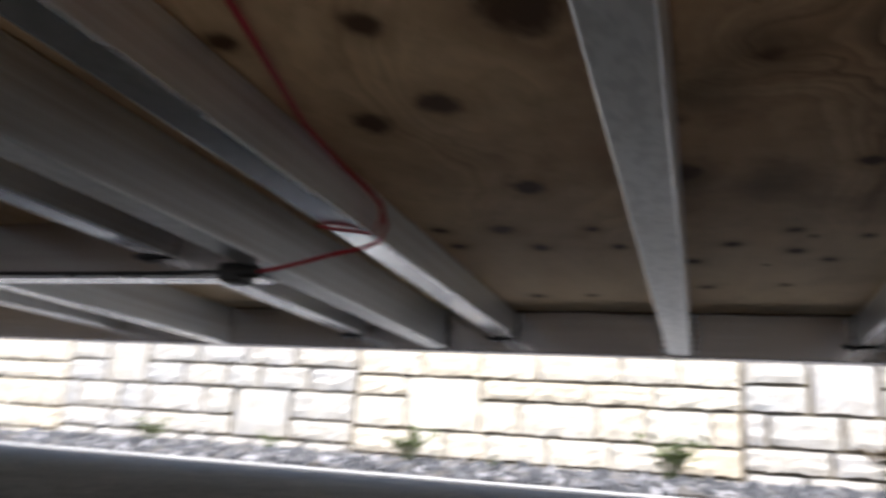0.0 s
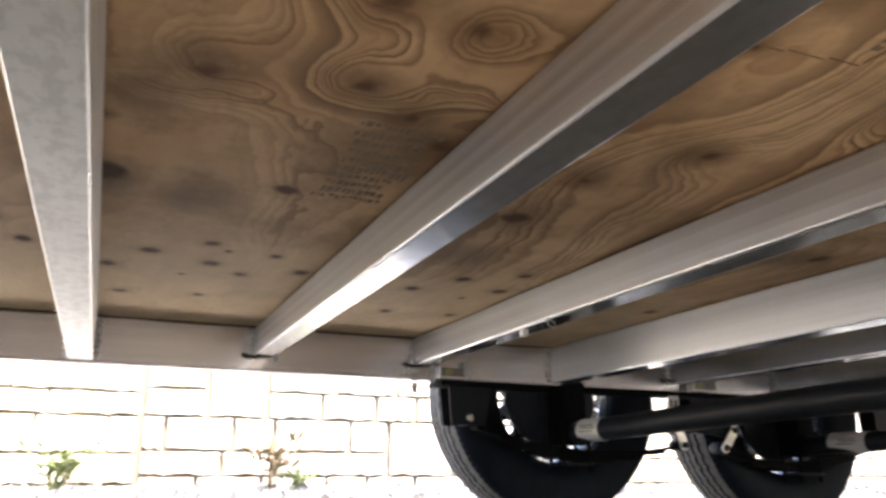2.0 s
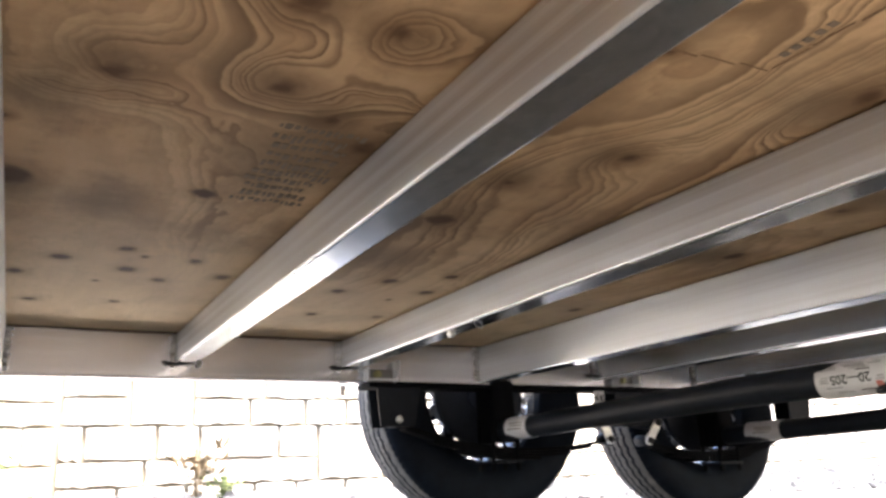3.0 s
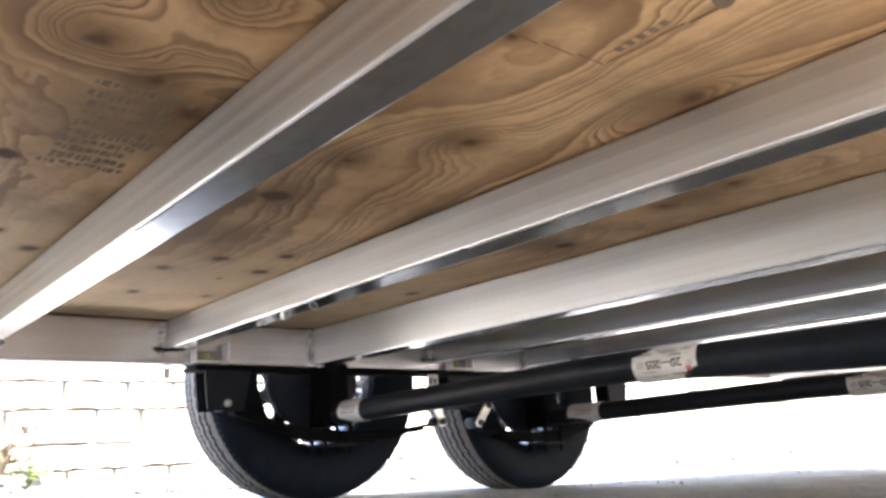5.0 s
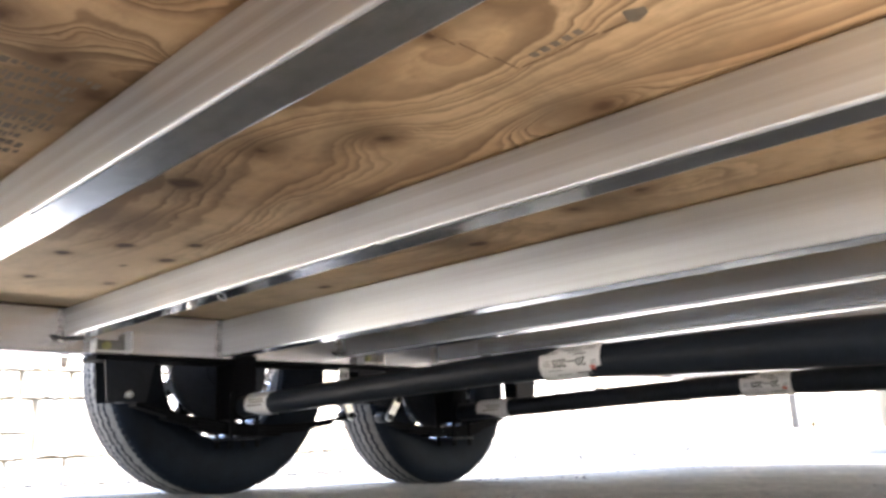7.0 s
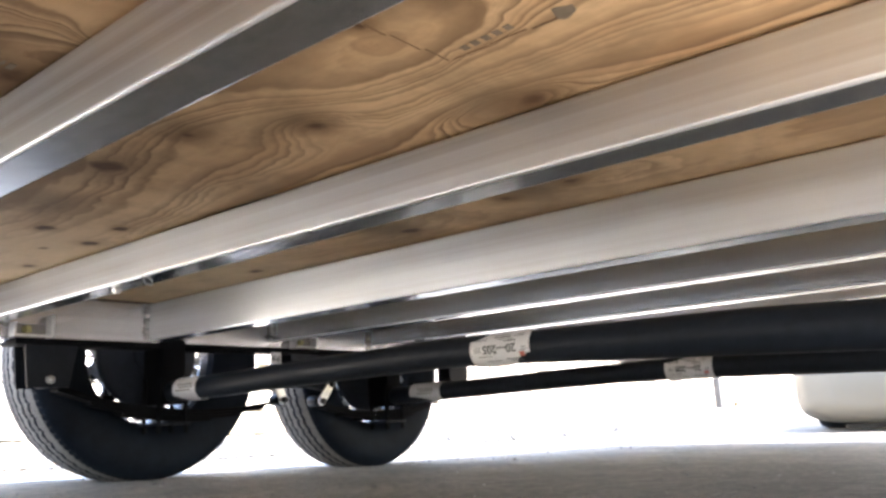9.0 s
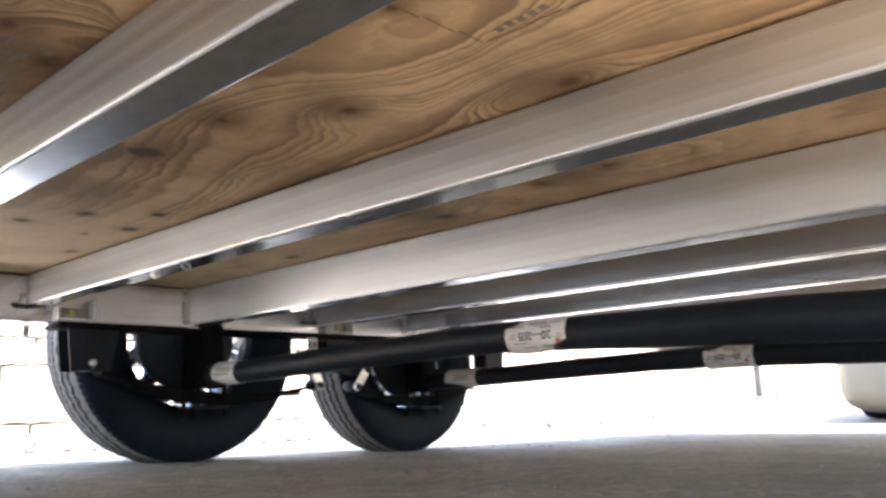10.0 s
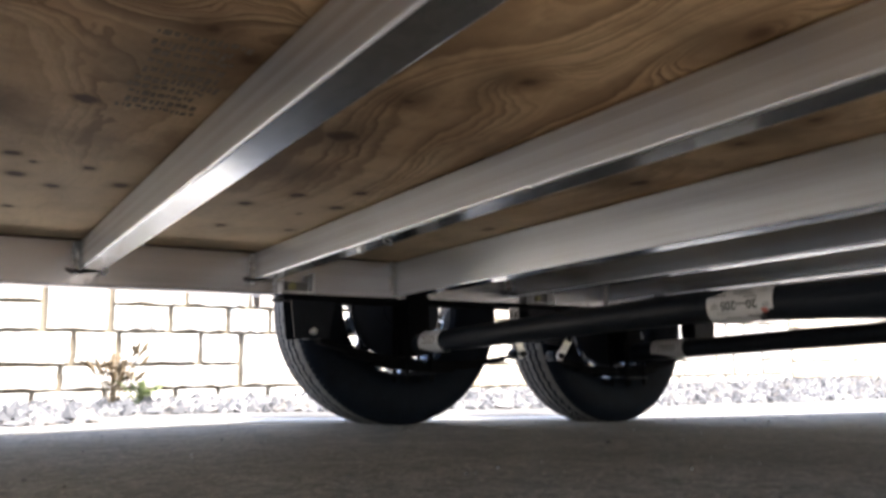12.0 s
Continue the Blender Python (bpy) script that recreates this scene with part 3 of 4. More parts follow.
def make_wheel(x, y, z, side=1):
    """A wheel on its hub; the disc with its hand holes lies on the outer side."""
    bm = turn([(0.203, -0.082), (0.197, -0.081), (0.193, -0.070), (0.191, -0.048), (0.182, -0.032), (0.178, 0.03), (0.186, 0.05), (0.190, 0.075), (0.201, 0.080),
               (0.204, 0.078), (0.194, 0.070), (0.190, 0.048), (0.183, 0.028), (0.186, -0.028), (0.195, -0.046), (0.197, -0.070), (0.201, -0.077)], 72, closed=True)
    # pierced disc: round hand holes between hub plate and rim
    n, per = 12, 16
    hole_r, hole_at, inner, outer = 0.0205, 0.1555, 0.122, 0.180

    def disc_y(r):
        return -0.010 + (hole_at - r) * 0.42

    disc = bmesh.new()
    for k in range(n):
        mid = 2 * math.pi * (k + 0.15) / n
        half = math.pi / n
        near, far = [], []
        for q in range(per):
            a = 2 * math.pi * q / per + math.pi / per
            c, t = math.cos(a), math.sin(a)
            r, da = hole_at + hole_r * c, hole_r * t / hole_at
            near.append((r, mid + da))
            e = min((outer - hole_at) / c if c > 0 else (inner - hole_at) / c, half / abs(t / hole_at))
            far.append((hole_at + e * c, mid + e * t / hole_at))
        a = [disc.verts.new((r * math.cos(p), disc_y(r), r * math.sin(p))) for r, p in near]
        b = [disc.verts.new((r * math.cos(p), disc_y(r), r * math.sin(p))) for r, p in far]
        for q in range(per):
            disc.faces.new((a[q], a[(q + 1) % per], b[(q + 1) % per], b[q]))
    seg = 96
    v = [[disc.verts.new((r * math.cos(2 * math.pi * k / seg), yy, r * math.sin(2 * math.pi * k / seg))) for k in range(seg)] for r, yy in ((0.04, 0.012), (0.085, 0.010), (0.1235, 0.0015))]
    for a, b in zip(v, v[1:]):
        for k in range(seg):
            disc.faces.new((a[k], a[(k + 1) % seg], b[(k + 1) % seg], b[k]))
    bmesh.ops.recalc_face_normals(disc, faces=disc.faces[:])
    bmesh.ops.solidify(disc, geom=disc.faces[:], thickness=0.004)
    merge(bm, disc)
    w = part("wheel", bm, RIM, trailer, "silver pierced steel wheel", smooth=40)
    make_tyre(w)
    d = turn([(0.0, -0.060), (0.045, -0.060), (0.050, -0.054), (0.095, -0.054), (0.142, -0.052), (0.146, -0.047), (0.146, -0.036), (0.110, -0.034), (0.108, -0.020), (0.0, -0.018)], 56)
    part("brake_drum", d, BLACK, w, "black brake drum", smooth=40)
    place(w, Matrix.Translation((x, y, z)) @ Matrix.Diagonal((1, side, 1, 1)))
    return w


w1 = make_wheel(AX1, TYRE_Y, ground_z(AX1) + RH)


def copy_wheel(ob, m, spin):
    """Another wheel, its rim turned by some degrees, its tyre standing flat."""
    r = Matrix.Rotation(radians(spin), 4, 'Y')
    c = twin(ob, trailer, m @ r)
    for ch in ob.children:
        twin(ch, c, r.inverted() @ ch.matrix_basis if ch.name.startswith("tyre") else ch.matrix_basis.copy())
    return c


copy_wheel(w1, pose(AX2, TYRE_Y, ground_z(AX2) + RH), 23)
for ax in (AX1, AX2):
    copy_wheel(w1, pose(ax, YN - TYRE_Y, ground_z(ax) + RH, 0, 0, 180), 9)

axles = []
for ax, za in ((AX1, ZA1), (AX2, ZA2)):
    low = 0.0045 if ax == AX1 else -0.003
    pts = [(ax, YN - 0.03, za - 0.018 - low), (ax, -1.5, za + 0.004 - low), (ax, -1.16, za + 0.010 - low * 0.3), (ax, -1.02, za + 0.0145), (ax, -0.9, za + 0.0145), (ax, -0.55, za + 0.007), (ax, 0.03, za - 0.008)]
    a = part("axle", pipe(pts, [0.035, 0.0345, 0.0288, 0.0285, 0.0285, 0.0285, 0.0285], 32), BLACK, trailer, "black steel axle tube, slightly bowed", smooth=50)
    for y0, y1 in ((-0.01, 0.085), (YN - 0.085, YN + 0.01)):
        part("spindle_bracket", box(ax - 0.035, ax + 0.035, y0, y1, za - 0.04, ground_z(ax) + RH + 0.03, 0.006), DULL, a, smooth=40)
    axles.append(a)


# stickers on the axle tubes
def band(ax, za, y0, y1, a0, a1, r=0.0291):
    bm = bmesh.new()
    n = 28
    rows = []
    for y in (y0, y1):
        for rr in (r, r + 0.0006):
            rows.append([bm.verts.new((ax - rr * math.cos(p), y, za + rr * math.sin(p))) for p in (a0 + (a1 - a0) * k / n for k in range(n + 1))])
    a, b, c, d = rows
    for p, q in ((b, d), (a, c), (a, b), (c, d)):
        for k in range(n):
            bm.faces.new((p[k], p[k + 1], q[k + 1], q[k]))
    bmesh.ops.recalc_face_normals(bm, faces=bm.faces[:])
    return bm


def wrapped(bm, ax, za, y, rise, r):
    """Lays flat artwork (x right, y up) upside down round the tube's near side."""
    for v in bm.verts:
        p = -(v.co.y + rise) / r
        rr = r + v.co.z
        v.co = (ax - rr * math.cos(p), y + v.co.x, za + rr * math.sin(p))
    bmesh.ops.recalc_face_normals(bm, faces=bm.faces[:])
    return bm


def flat_text(words, size):
    cu = bpy.data.curves.new("words", 'FONT')
    cu.body, cu.size, cu.align_x, cu.align_y = words, size, 'CENTER', 'CENTER'
    cu.offset = size * 0.028
    ob = bpy.data.objects.new("words", cu)
    scene.collection.objects.link(ob)
    deps = bpy.context.evaluated_depsgraph_get()
    me = bpy.data.meshes.new_from_object(ob.evaluated_get(deps))
    bm = bmesh.new()
    bm.from_mesh(me)
    bpy.data.objects.remove(ob)
    bpy.data.meshes.remove(me)
    bpy.data.curves.remove(cu)
    return bm


def ink_bar(x0, x1, y0, y1):
    bm = bmesh.new()
    n = max(2, int((y1 - y0) / 0.002))
    ys = [y0 + (y1 - y0) * i / n for i in range(n + 1)]
    cols = [[bm.verts.new((x, y, 0)) for y in ys] for x in (x0, x1)]
    for i in range(n):
        bm.faces.new((cols[0][i], cols[1][i], cols[1][i + 1], cols[0][i + 1]))
    return bm


def sticker(a, ax, za, y):
    """White specification sticker; y is its middle."""
    st = part("sticker", band(ax, za, y - 0.064, y + 0.064, -1.75, 1.75), STICKER, a, "white printed sticker", smooth=60)
    R = 0.0291 + 0.0009
    part("printed_number", wrapped(flat_text("20\u2014205", 0.0205), ax, za, y, 0.001, R), INK, st, "black printed number 20-205")
    lines = [(-0.048, -0.012, 0.0215, 0.0022), (-0.048, -0.020, 0.0265, 0.0018), (0.0, 0.030, 0.0235, 0.0018), (-0.036, -0.010, -0.0125, 0.002), (-0.030, 0.002, -0.0165, 0.0018),
             (0.016, 0.046, 0.0135, 0.0016), (-0.052, -0.030, -0.0215, 0.0018), (-0.052, -0.038, -0.0255, 0.0018), (-0.024, 0.012, -0.0215, 0.0022), (-0.024, 0.020, -0.0265, 0.0018),
             (0.038, 0.055, 0.004, 0.0016), (0.040, 0.055, 0.0, 0.0016), (0.038, 0.052, -0.004, 0.0016), (0.026, 0.054, -0.0175, 0.0018), (0.026, 0.048, -0.0215, 0.0018), (-0.057, -0.044, 0.006, 0.0018), (-0.057, -0.046, 0.0015, 0.0018)]
    for x0, x1, v, h in lines:
        part("print_line", wrapped(ink_bar(x0, x1, v, v + h), ax, za, y, 0.0, R), INK if h > 0.0019 else GREYINK, st)
    part("red_mark", wrapped(ink_bar(-0.053, -0.042, 0.010, 0.0185), ax, za, y, 0.0, R), REDINK, st, "small red mark")


sticker(axles[0], AX1, ZA1 + 0.0118, -1.083)
sticker(axles[1], AX2, ZA2 + 0.0122, -1.075)
for a, ax, za, y0, y1 in ((axles[0], AX1, ZA1 - 0.0035, -0.150, -0.05), (axles[1], AX2, ZA2 - 0.001, -0.235, -0.105)):
    st = part("sticker", band(ax, za, y0, y1, -2.2, 2.2, 0.0292), STICKER, a, "white sticker band with small print", smooth=60)
    for x0, x1, v in ((-0.035, 0.03, -0.012), (-0.04, 0.02, -0.005), (-0.03, 0.035, 0.003)):
        part("print_line", wrapped(ink_bar(x0, x1, v, v + 0.0028), ax, za, (y0 + y1) / 2, 0.0, 0.0301), STAMP, st)

# springs, hangers, equaliser
SY0, SY1 = 0.006, 0.051


def leaf_path(p, c, q, n=20):
    """A leaf through three points of x and z."""
    out = []
    for i in range(n + 1):
        u = i / n
        mid = ((c[0] * 4 - p[0] - q[0]) / 2, (c[1] * 4 - p[1] - q[1]) / 2)
        x = (1 - u) ** 2 * p[0] + 2 * u * (1 - u) * mid[0] / 1 + u * u * q[0]
        z = (1 - u) ** 2 * p[1] + 2 * u * (1 - u) * mid[1] / 1 + u * u * q[1]
        out.append((x, z))
    return out


def leaf(path, lo, hi, drop, thick=0.0075):
    pts = path[lo:hi]
    return slab([(x, z - drop) for x, z in pts] + [(x, z - drop - thick) for x, z in reversed(pts)], SY0, SY1, bevel=0.001)


def bolt_head(x, y, z, r=0.011, length=0.012, into=None):
    bm = rod((x, y, z), (x, y - length, z), r, 6, into=into, bevel=0.0015)
    return rod((x, y - length, z), (x, y - length - 0.007, z), r * 0.55, 12, into=bm)


def leaf_spring(p, c, q, ax, za):
    path = leaf_path(p, c, q, 24)
    sp = part("leaf_spring", leaf(path, 0, 25, 0.0), DULL, trailer, "black leaf spring pack")
    for lo, hi, n in ((1, 23, 1), (4, 20, 2), (7, 17, 3)):
        part("leaf", leaf(path, lo, hi, 0.008 * n), DULL, sp)
    for x, z in (p, q):
        part("spring_eye", rod((x, SY0, z), (x, SY1, z), 0.017, 20, bevel=0.002), BLACK, sp, smooth=40)
    zb = c[1] - 0.036
    part("tie_plate", box(ax - 0.052, ax + 0.052, SY0 - 0.02, SY1 + 0.02, zb - 0.007, zb, 0.002), BLACK, sp, "black steel tie plate")
    for dx in (-0.04, 0.04):
        for dy in (SY0 - 0.012, SY1 + 0.012):
            u = part("u_bolt", rod((ax + dx, dy, zb - 0.028), (ax + dx, dy, za + 0.03), 0.0058, 10), DULL, sp, "threaded bolt")
            part("nut", rod((ax + dx, dy, zb - 0.022), (ax + dx, dy, zb - 0.009), 0.0070, 6, bevel=0.001), DULL, u, "black nut")
    return sp


leaf_spring((0.160, 0.250), (AX1 + 0.01, 0.178), (0.852, 0.194), AX1, ZA1)
leaf_spring((1.003, 0.188), (AX2, 0.152), (1.70, 0.225), AX2, ZA2)

part("mounting_strip", box(0.078, 2.0, -0.008, 0.082, 0.3335, 0.3445, 0.001), DULL, trailer, "black steel mounting strip under the rail", smooth=40)


def hanger(x, zlow, w, zbolt, bolt_x):
    h = part("spring_hanger", slab([(x, 0.332), (x + w, 0.332), (x + w * 0.85, zlow), (x + 0.01, zlow)], -0.004, 0.001, bevel=0.001), BLACK, trailer, "black steel spring hanger")
    part("cheek_plate", slab([(x, 0.332), (x + w, 0.332), (x + w * 0.85, zlow), (x + 0.01, zlow)], 0.056, 0.061, bevel=0.001), BLACK, h)
    part("back_plate", box(x + w * 0.62, x + w * 0.66, 0.002, 0.055, zlow + 0.045, 0.332), BLACK, h)
    part("bolt", bolt_head(bolt_x, -0.004, zbolt), RIM, h, "zinc-plated hanger bolt")
    return h


hanger(0.100, 0.234, 0.125, 0.251, 0.158)
hanger(0.882, 0.232, 0.11, 0.262, 0.938)
hanger(1.645, 0.21, 0.12, 0.226, 1.70)
tag = part("sticker", box(0.803, 0.840, -0.006, -0.0045, 0.300, 0.3345), STICKER, trailer, "small white sticker with dark print")
for k, (w, h) in enumerate(((0.005, 0.018), (0.003, 0.022), (0.006, 0.016), (0.003, 0.020))):
    part("print_line", box(0.807 + 0.008 * k, 0.807 + 0.008 * k + w, -0.0066, -0.0058, 0.304, 0.304 + h), INK, tag)

eq = part("equaliser", slab([(x - 0.024, z) for x, z in ((0.835, 0.245), (0.86, 0.262), (0.915, 0.252), (0.962, 0.285), (1.01, 0.252), (1.06, 0.262), (1.085, 0.245), (1.06, 0.222), (0.99, 0.232), (0.962, 0.228), (0.93, 0.232), (0.86, 0.222))], 0.008, 0.049, bevel=0.002), BLACK, trailer, "black rocking equaliser")


def link(x0, z0, x1, z1):
    """A shackle strap with its two bolts."""
    d = Vector((x1 - x0, 0, z1 - z0))
    n = d.length / 2
    outline = [(n + 0.014 * math.cos(a), 0.014 * math.sin(a)) for a in (math.pi * (-0.5 + k / 8) for k in range(9))]
    outline += [(-n + 0.014 * math.cos(a), 0.014 * math.sin(a)) for a in (math.pi * (0.5 + k / 8) for k in range(9))]
    bm = slab(outline, -0.003, 0.003, bevel=0.0008)
    st = part("shackle_strap", bm, ZINC, eq, "bright zinc shackle strap")
    m = Matrix.Translation(((x0 + x1) / 2, -0.002, (z0 + z1) / 2)) @ Matrix.Rotation(-math.atan2(d.z, d.x), 4, 'Y')
    place(st, m)
    for x, z in ((x0, z0), (x1, z1)):
        part("bolt", bolt_head(x, -0.005, z, 0.0105, 0.008), PLASTIC, eq, "dark bolt head")


link(0.830, 0.243, 0.850, 0.193)
link(1.043, 0.240, 1.003, 0.187)

# brackets on the rail beside the shallow joists
def rail_bracket(x):
    b = part("rail_bracket", box(x + 0.062, x + 0.15, -0.004, -0.0005, 0.3475, 0.3795, 0.001), BRACKET, trailer, "small welded aluminium bracket with a bolt")
    part("flange", box(x + 0.145, x + 0.152, -0.034, -0.001, 0.3475, 0.400, 0.0015), WELD, b)
    part("flange", box(x + 0.062, x + 0.068, -0.034, -0.001, 0.3475, 0.3795, 0.0015), WELD, b)
    part("lip", box(x + 0.068, x + 0.145, -0.034, -0.030, 0.3475, 0.353, 0.001), WELD, b)
    part("bolt", bolt_head(x + 0.10, -0.004, 0.366, 0.0115, 0.008), YELLOWZINC, b, "yellow zinc-plated bolt head")


for j in (2, 4):
    rail_bracket((j - 2) * P)

# weld beads up the corners where joists meet the rail
rng = random.Random(11)
zs = [0.354 + 0.0034 * i for i in range(28)]
long_bead = part("weld_bead", pipe([(0.0006 * rng.uniform(-1, 1), -0.001, z) for z in zs], [(0.0055, 0.0095)[i // 2 % 2] for i in range(28)], 8), WELD, trailer, "rippled weld bead", smooth=60)
place(long_bead, pose(-0.803 - 0.004, -0.003, 0))
zs = [0.372 + 0.0035 * i for i in range(22)]
short_bead = part("weld_bead", pipe([(0.0008 * rng.uniform(-1, 1), -0.001, z) for z in zs], [(0.0055, 0.0095)[i // 2 % 2] for i in range(22)], 8), WELD, trailer, "rippled weld bead", smooth=60)
place(short_bead, pose(-0.004, -0.003, 0))
for x in (P, 3 * P, 5 * P, -1.402):
    twin(long_bead, trailer, pose(x - 0.004, -0.003, 0))
for x in (-0.803, P, 3 * P, -1.402):
    twin(long_bead, trailer, pose(x + 0.055, -0.003, 0, 0, 0, 180))
for x in (-P, 2 * P, 4 * P, -3 * P, -4 * P):
    twin(short_bead, trailer, pose(x - 0.004, -0.003, 0))
for x in (-P, 0, 2 * P, -3 * P, -4 * P):
    twin(short_bead, trailer, pose(x + 0.055, -0.003, 0, 0, 0, 180))

# rubber edge clips hooked under the ends of the shallow joists
clip = part("edge_clip", pipe([(-0.026, -0.008, 0.384), (-0.016, -0.010, 0.3795), (-0.004, -0.011, 0.3775), (0.010, -0.011, 0.3780), (0.024, -0.011, 0.3785), (0.040, -0.010, 0.379), (0.050, -0.008, 0.380)],
            [0.002, 0.0042, 0.0048, 0.003, 0.0018, 0.0018, 0.0012], 8), PLASTIC, trailer, "black rubber edge clip", smooth=60)
place(clip, pose(-P, 0, 0))
for x in (0, 2 * P, -3 * P, -4 * P):
    twin(clip, trailer, pose(x, 0, 0))
twin(clip, trailer, pose(-4 * P, TY0, 0))
part("strap_tab", slab([(0.020, 0.345), (0.040, 0.345), (0.036, 0.316), (0.022, 0.318)], 0.056, 0.062, bevel=0.001), ALU_X, trailer, "small grey metal tab")

# small fixings under the joist beside the brackets
lug = bmesh.new()
box(0.020, 0.034, -0.553, -0.537, 0.3745, 0.3798, 0.002, into=lug)
rod((0.027, -0.545, 0.375), (0.027, -0.545, 0.3715), 0.0055, 6, into=lug, bevel=0.001)
part("lug", lug, ZINC, trailer, "small bright zinc lug", smooth=40)
part("wire_end", pipe([(0.012, -0.662, 0.3785), (0.020, -0.655, 0.374), (0.030, -0.648, 0.3745), (0.040, -0.640, 0.3750), (0.047, -0.630, 0.3788)], 0.0014, 8), ZINC, trailer, "bright curl of stiff wire", smooth=90)

# wiring at the tongue
part("wire", pipe([(-1.07, -1.66, 0.4475), (-1.085, -1.53, 0.4475), (-1.106, -1.414, 0.4475), (-1.122, -1.343, 0.447), (-1.158, -1.183, 0.444), (-1.163, -1.06, 0.438), (-1.160, -0.985, 0.433), (-1.157, -0.945, 0.424), (-1.155, -0.925, 0.400),
                   (-1.162, -0.928, 0.376), (-1.185, -0.93, 0.366), (-1.23, -0.93, 0.358), (-1.29, -0.92, 0.347), (-1.34, -0.91, 0.340), (-1.39, -0.90, 0.336)], 0.0036, 8), REDWIRE, trailer, "loose red electric wire", smooth=90)
part("wire", pipe([(-1.1555, -0.955, 0.428), (-1.154, -0.95, 0.40), (-1.158, -0.965, 0.377), (-1.20, -0.995, 0.3755), (-1.225, -1.0, 0.379)], 0.0026, 8), REDWIRE, trailer, "loose red electric wire", smooth=90)
conn = bmesh.new()
box(-1.432, -1.388, -0.915, -0.872, 0.322, 0.352, 0.006, into=conn)
rod((-1.40, -0.91, 0.337), (-1.365, -0.905, 0.338), 0.010, 14, into=conn)
part("wire_connector", conn, PLASTIC, trailer, "black plastic wire connector", smooth=40)
part("wire", pipe([(-1.42, -0.9, 0.340), (-1.5, -0.86, 0.349), (-1.62, -0.84, 0.352), (-1.98, -0.839, 0.353)], 0.003, 8), PLASTIC, trailer, "thin black wire along the tongue beam", smooth=90)

# faded grade stamp on the veneer
rng = random.Random(8)
for row in range(10):
    y = -1.203 + row * 0.0245
    u = -0.516 + rng.uniform(0, 0.010) + 0.0006 * row
    end = -0.424 + rng.uniform(-0.012, 0.004)
    tall = 0.021 if row in (1, 4, 5, 8) else 0.015
    while u < end:
        w = rng.uniform(0.0022, 0.0075)
        y0 = y + rng.uniform(0, 0.005)
        part("stamp_bar", box(u, min(u + w, end + 0.004), y0, y0 + tall * rng.uniform(0.45, 0.95), ZP - 0.0009, ZP - 0.0003), STAMP, deck)
        u += w + rng.uniform(0.0015, 0.0042)


# corner of a boxed stamp on the veneer, with a row of small marks inside and a brown blot
for x0, x1, y0, y1 in ((-0.262, -0.232, -1.4690, -1.4672), (-0.230, -0.190, -1.4722, -1.4710), (-0.188, -0.154, -1.4760, -1.4748),
                       (-0.1540, -0.1526, -1.520, -1.480), (-0.1552, -0.1536, -1.562, -1.522), (-0.1528, -0.1502, -1.606, -1.566)):
    part("stamp_line", box(x0, x1, y0, y1, ZP - 0.0009, ZP - 0.0003), BROWNINK, deck, "brown stamped line")
for k in range(5):
    part("stamp_bar", box(-0.169 - 0.001 * k, -0.160 - 0.001 * k, -1.506 - 0.0125 * k, -1.499 - 0.0125 * k, ZP - 0.0009, ZP - 0.0003), STAMP, deck)
blot = bmesh.new()
edge = [(-0.158 + 0.010 * (1 + 0.3 * math.sin(3 * a)) * math.cos(a), -1.602 + 0.012 * (1 + 0.25 * math.sin(2 * a + 1)) * math.sin(a)) for a in (2 * math.pi * k / 20 for k in range(20))]
upper, lower = ([blot.verts.new((x, y, z)) for x, y in edge] for z in (ZP - 0.0003, ZP - 0.0009))
blot.faces.new(upper)
blot.faces.new(lower[::-1])
for k in range(20):
    blot.faces.new((lower[k], lower[(k + 1) % 20], upper[(k + 1) % 20], upper[k]))
part("ink_blot", blot, STAMP, deck, "brown ink blot")

# dark seam where the deck meets the side rail
part("seam", pipe([(XF + 0.06 + 0.1 * k, -0.0025, ZP - 0.0015 + 0.0008 * math.sin(k * 2.1)) for k in range(67)], [0.0032 + 0.0012 * math.sin(k * 1.7) for k in range(67)], 6), DARKSEAM, trailer, "dark seam along the deck edge")

# ---- gravel bed, weeds ----
def gravel_z(x, y):
    u = min(max((y - 0.52) / 1.2, 0.0), 1.0)
    return ground_z(x) * (1 - u) + 0.034 * u


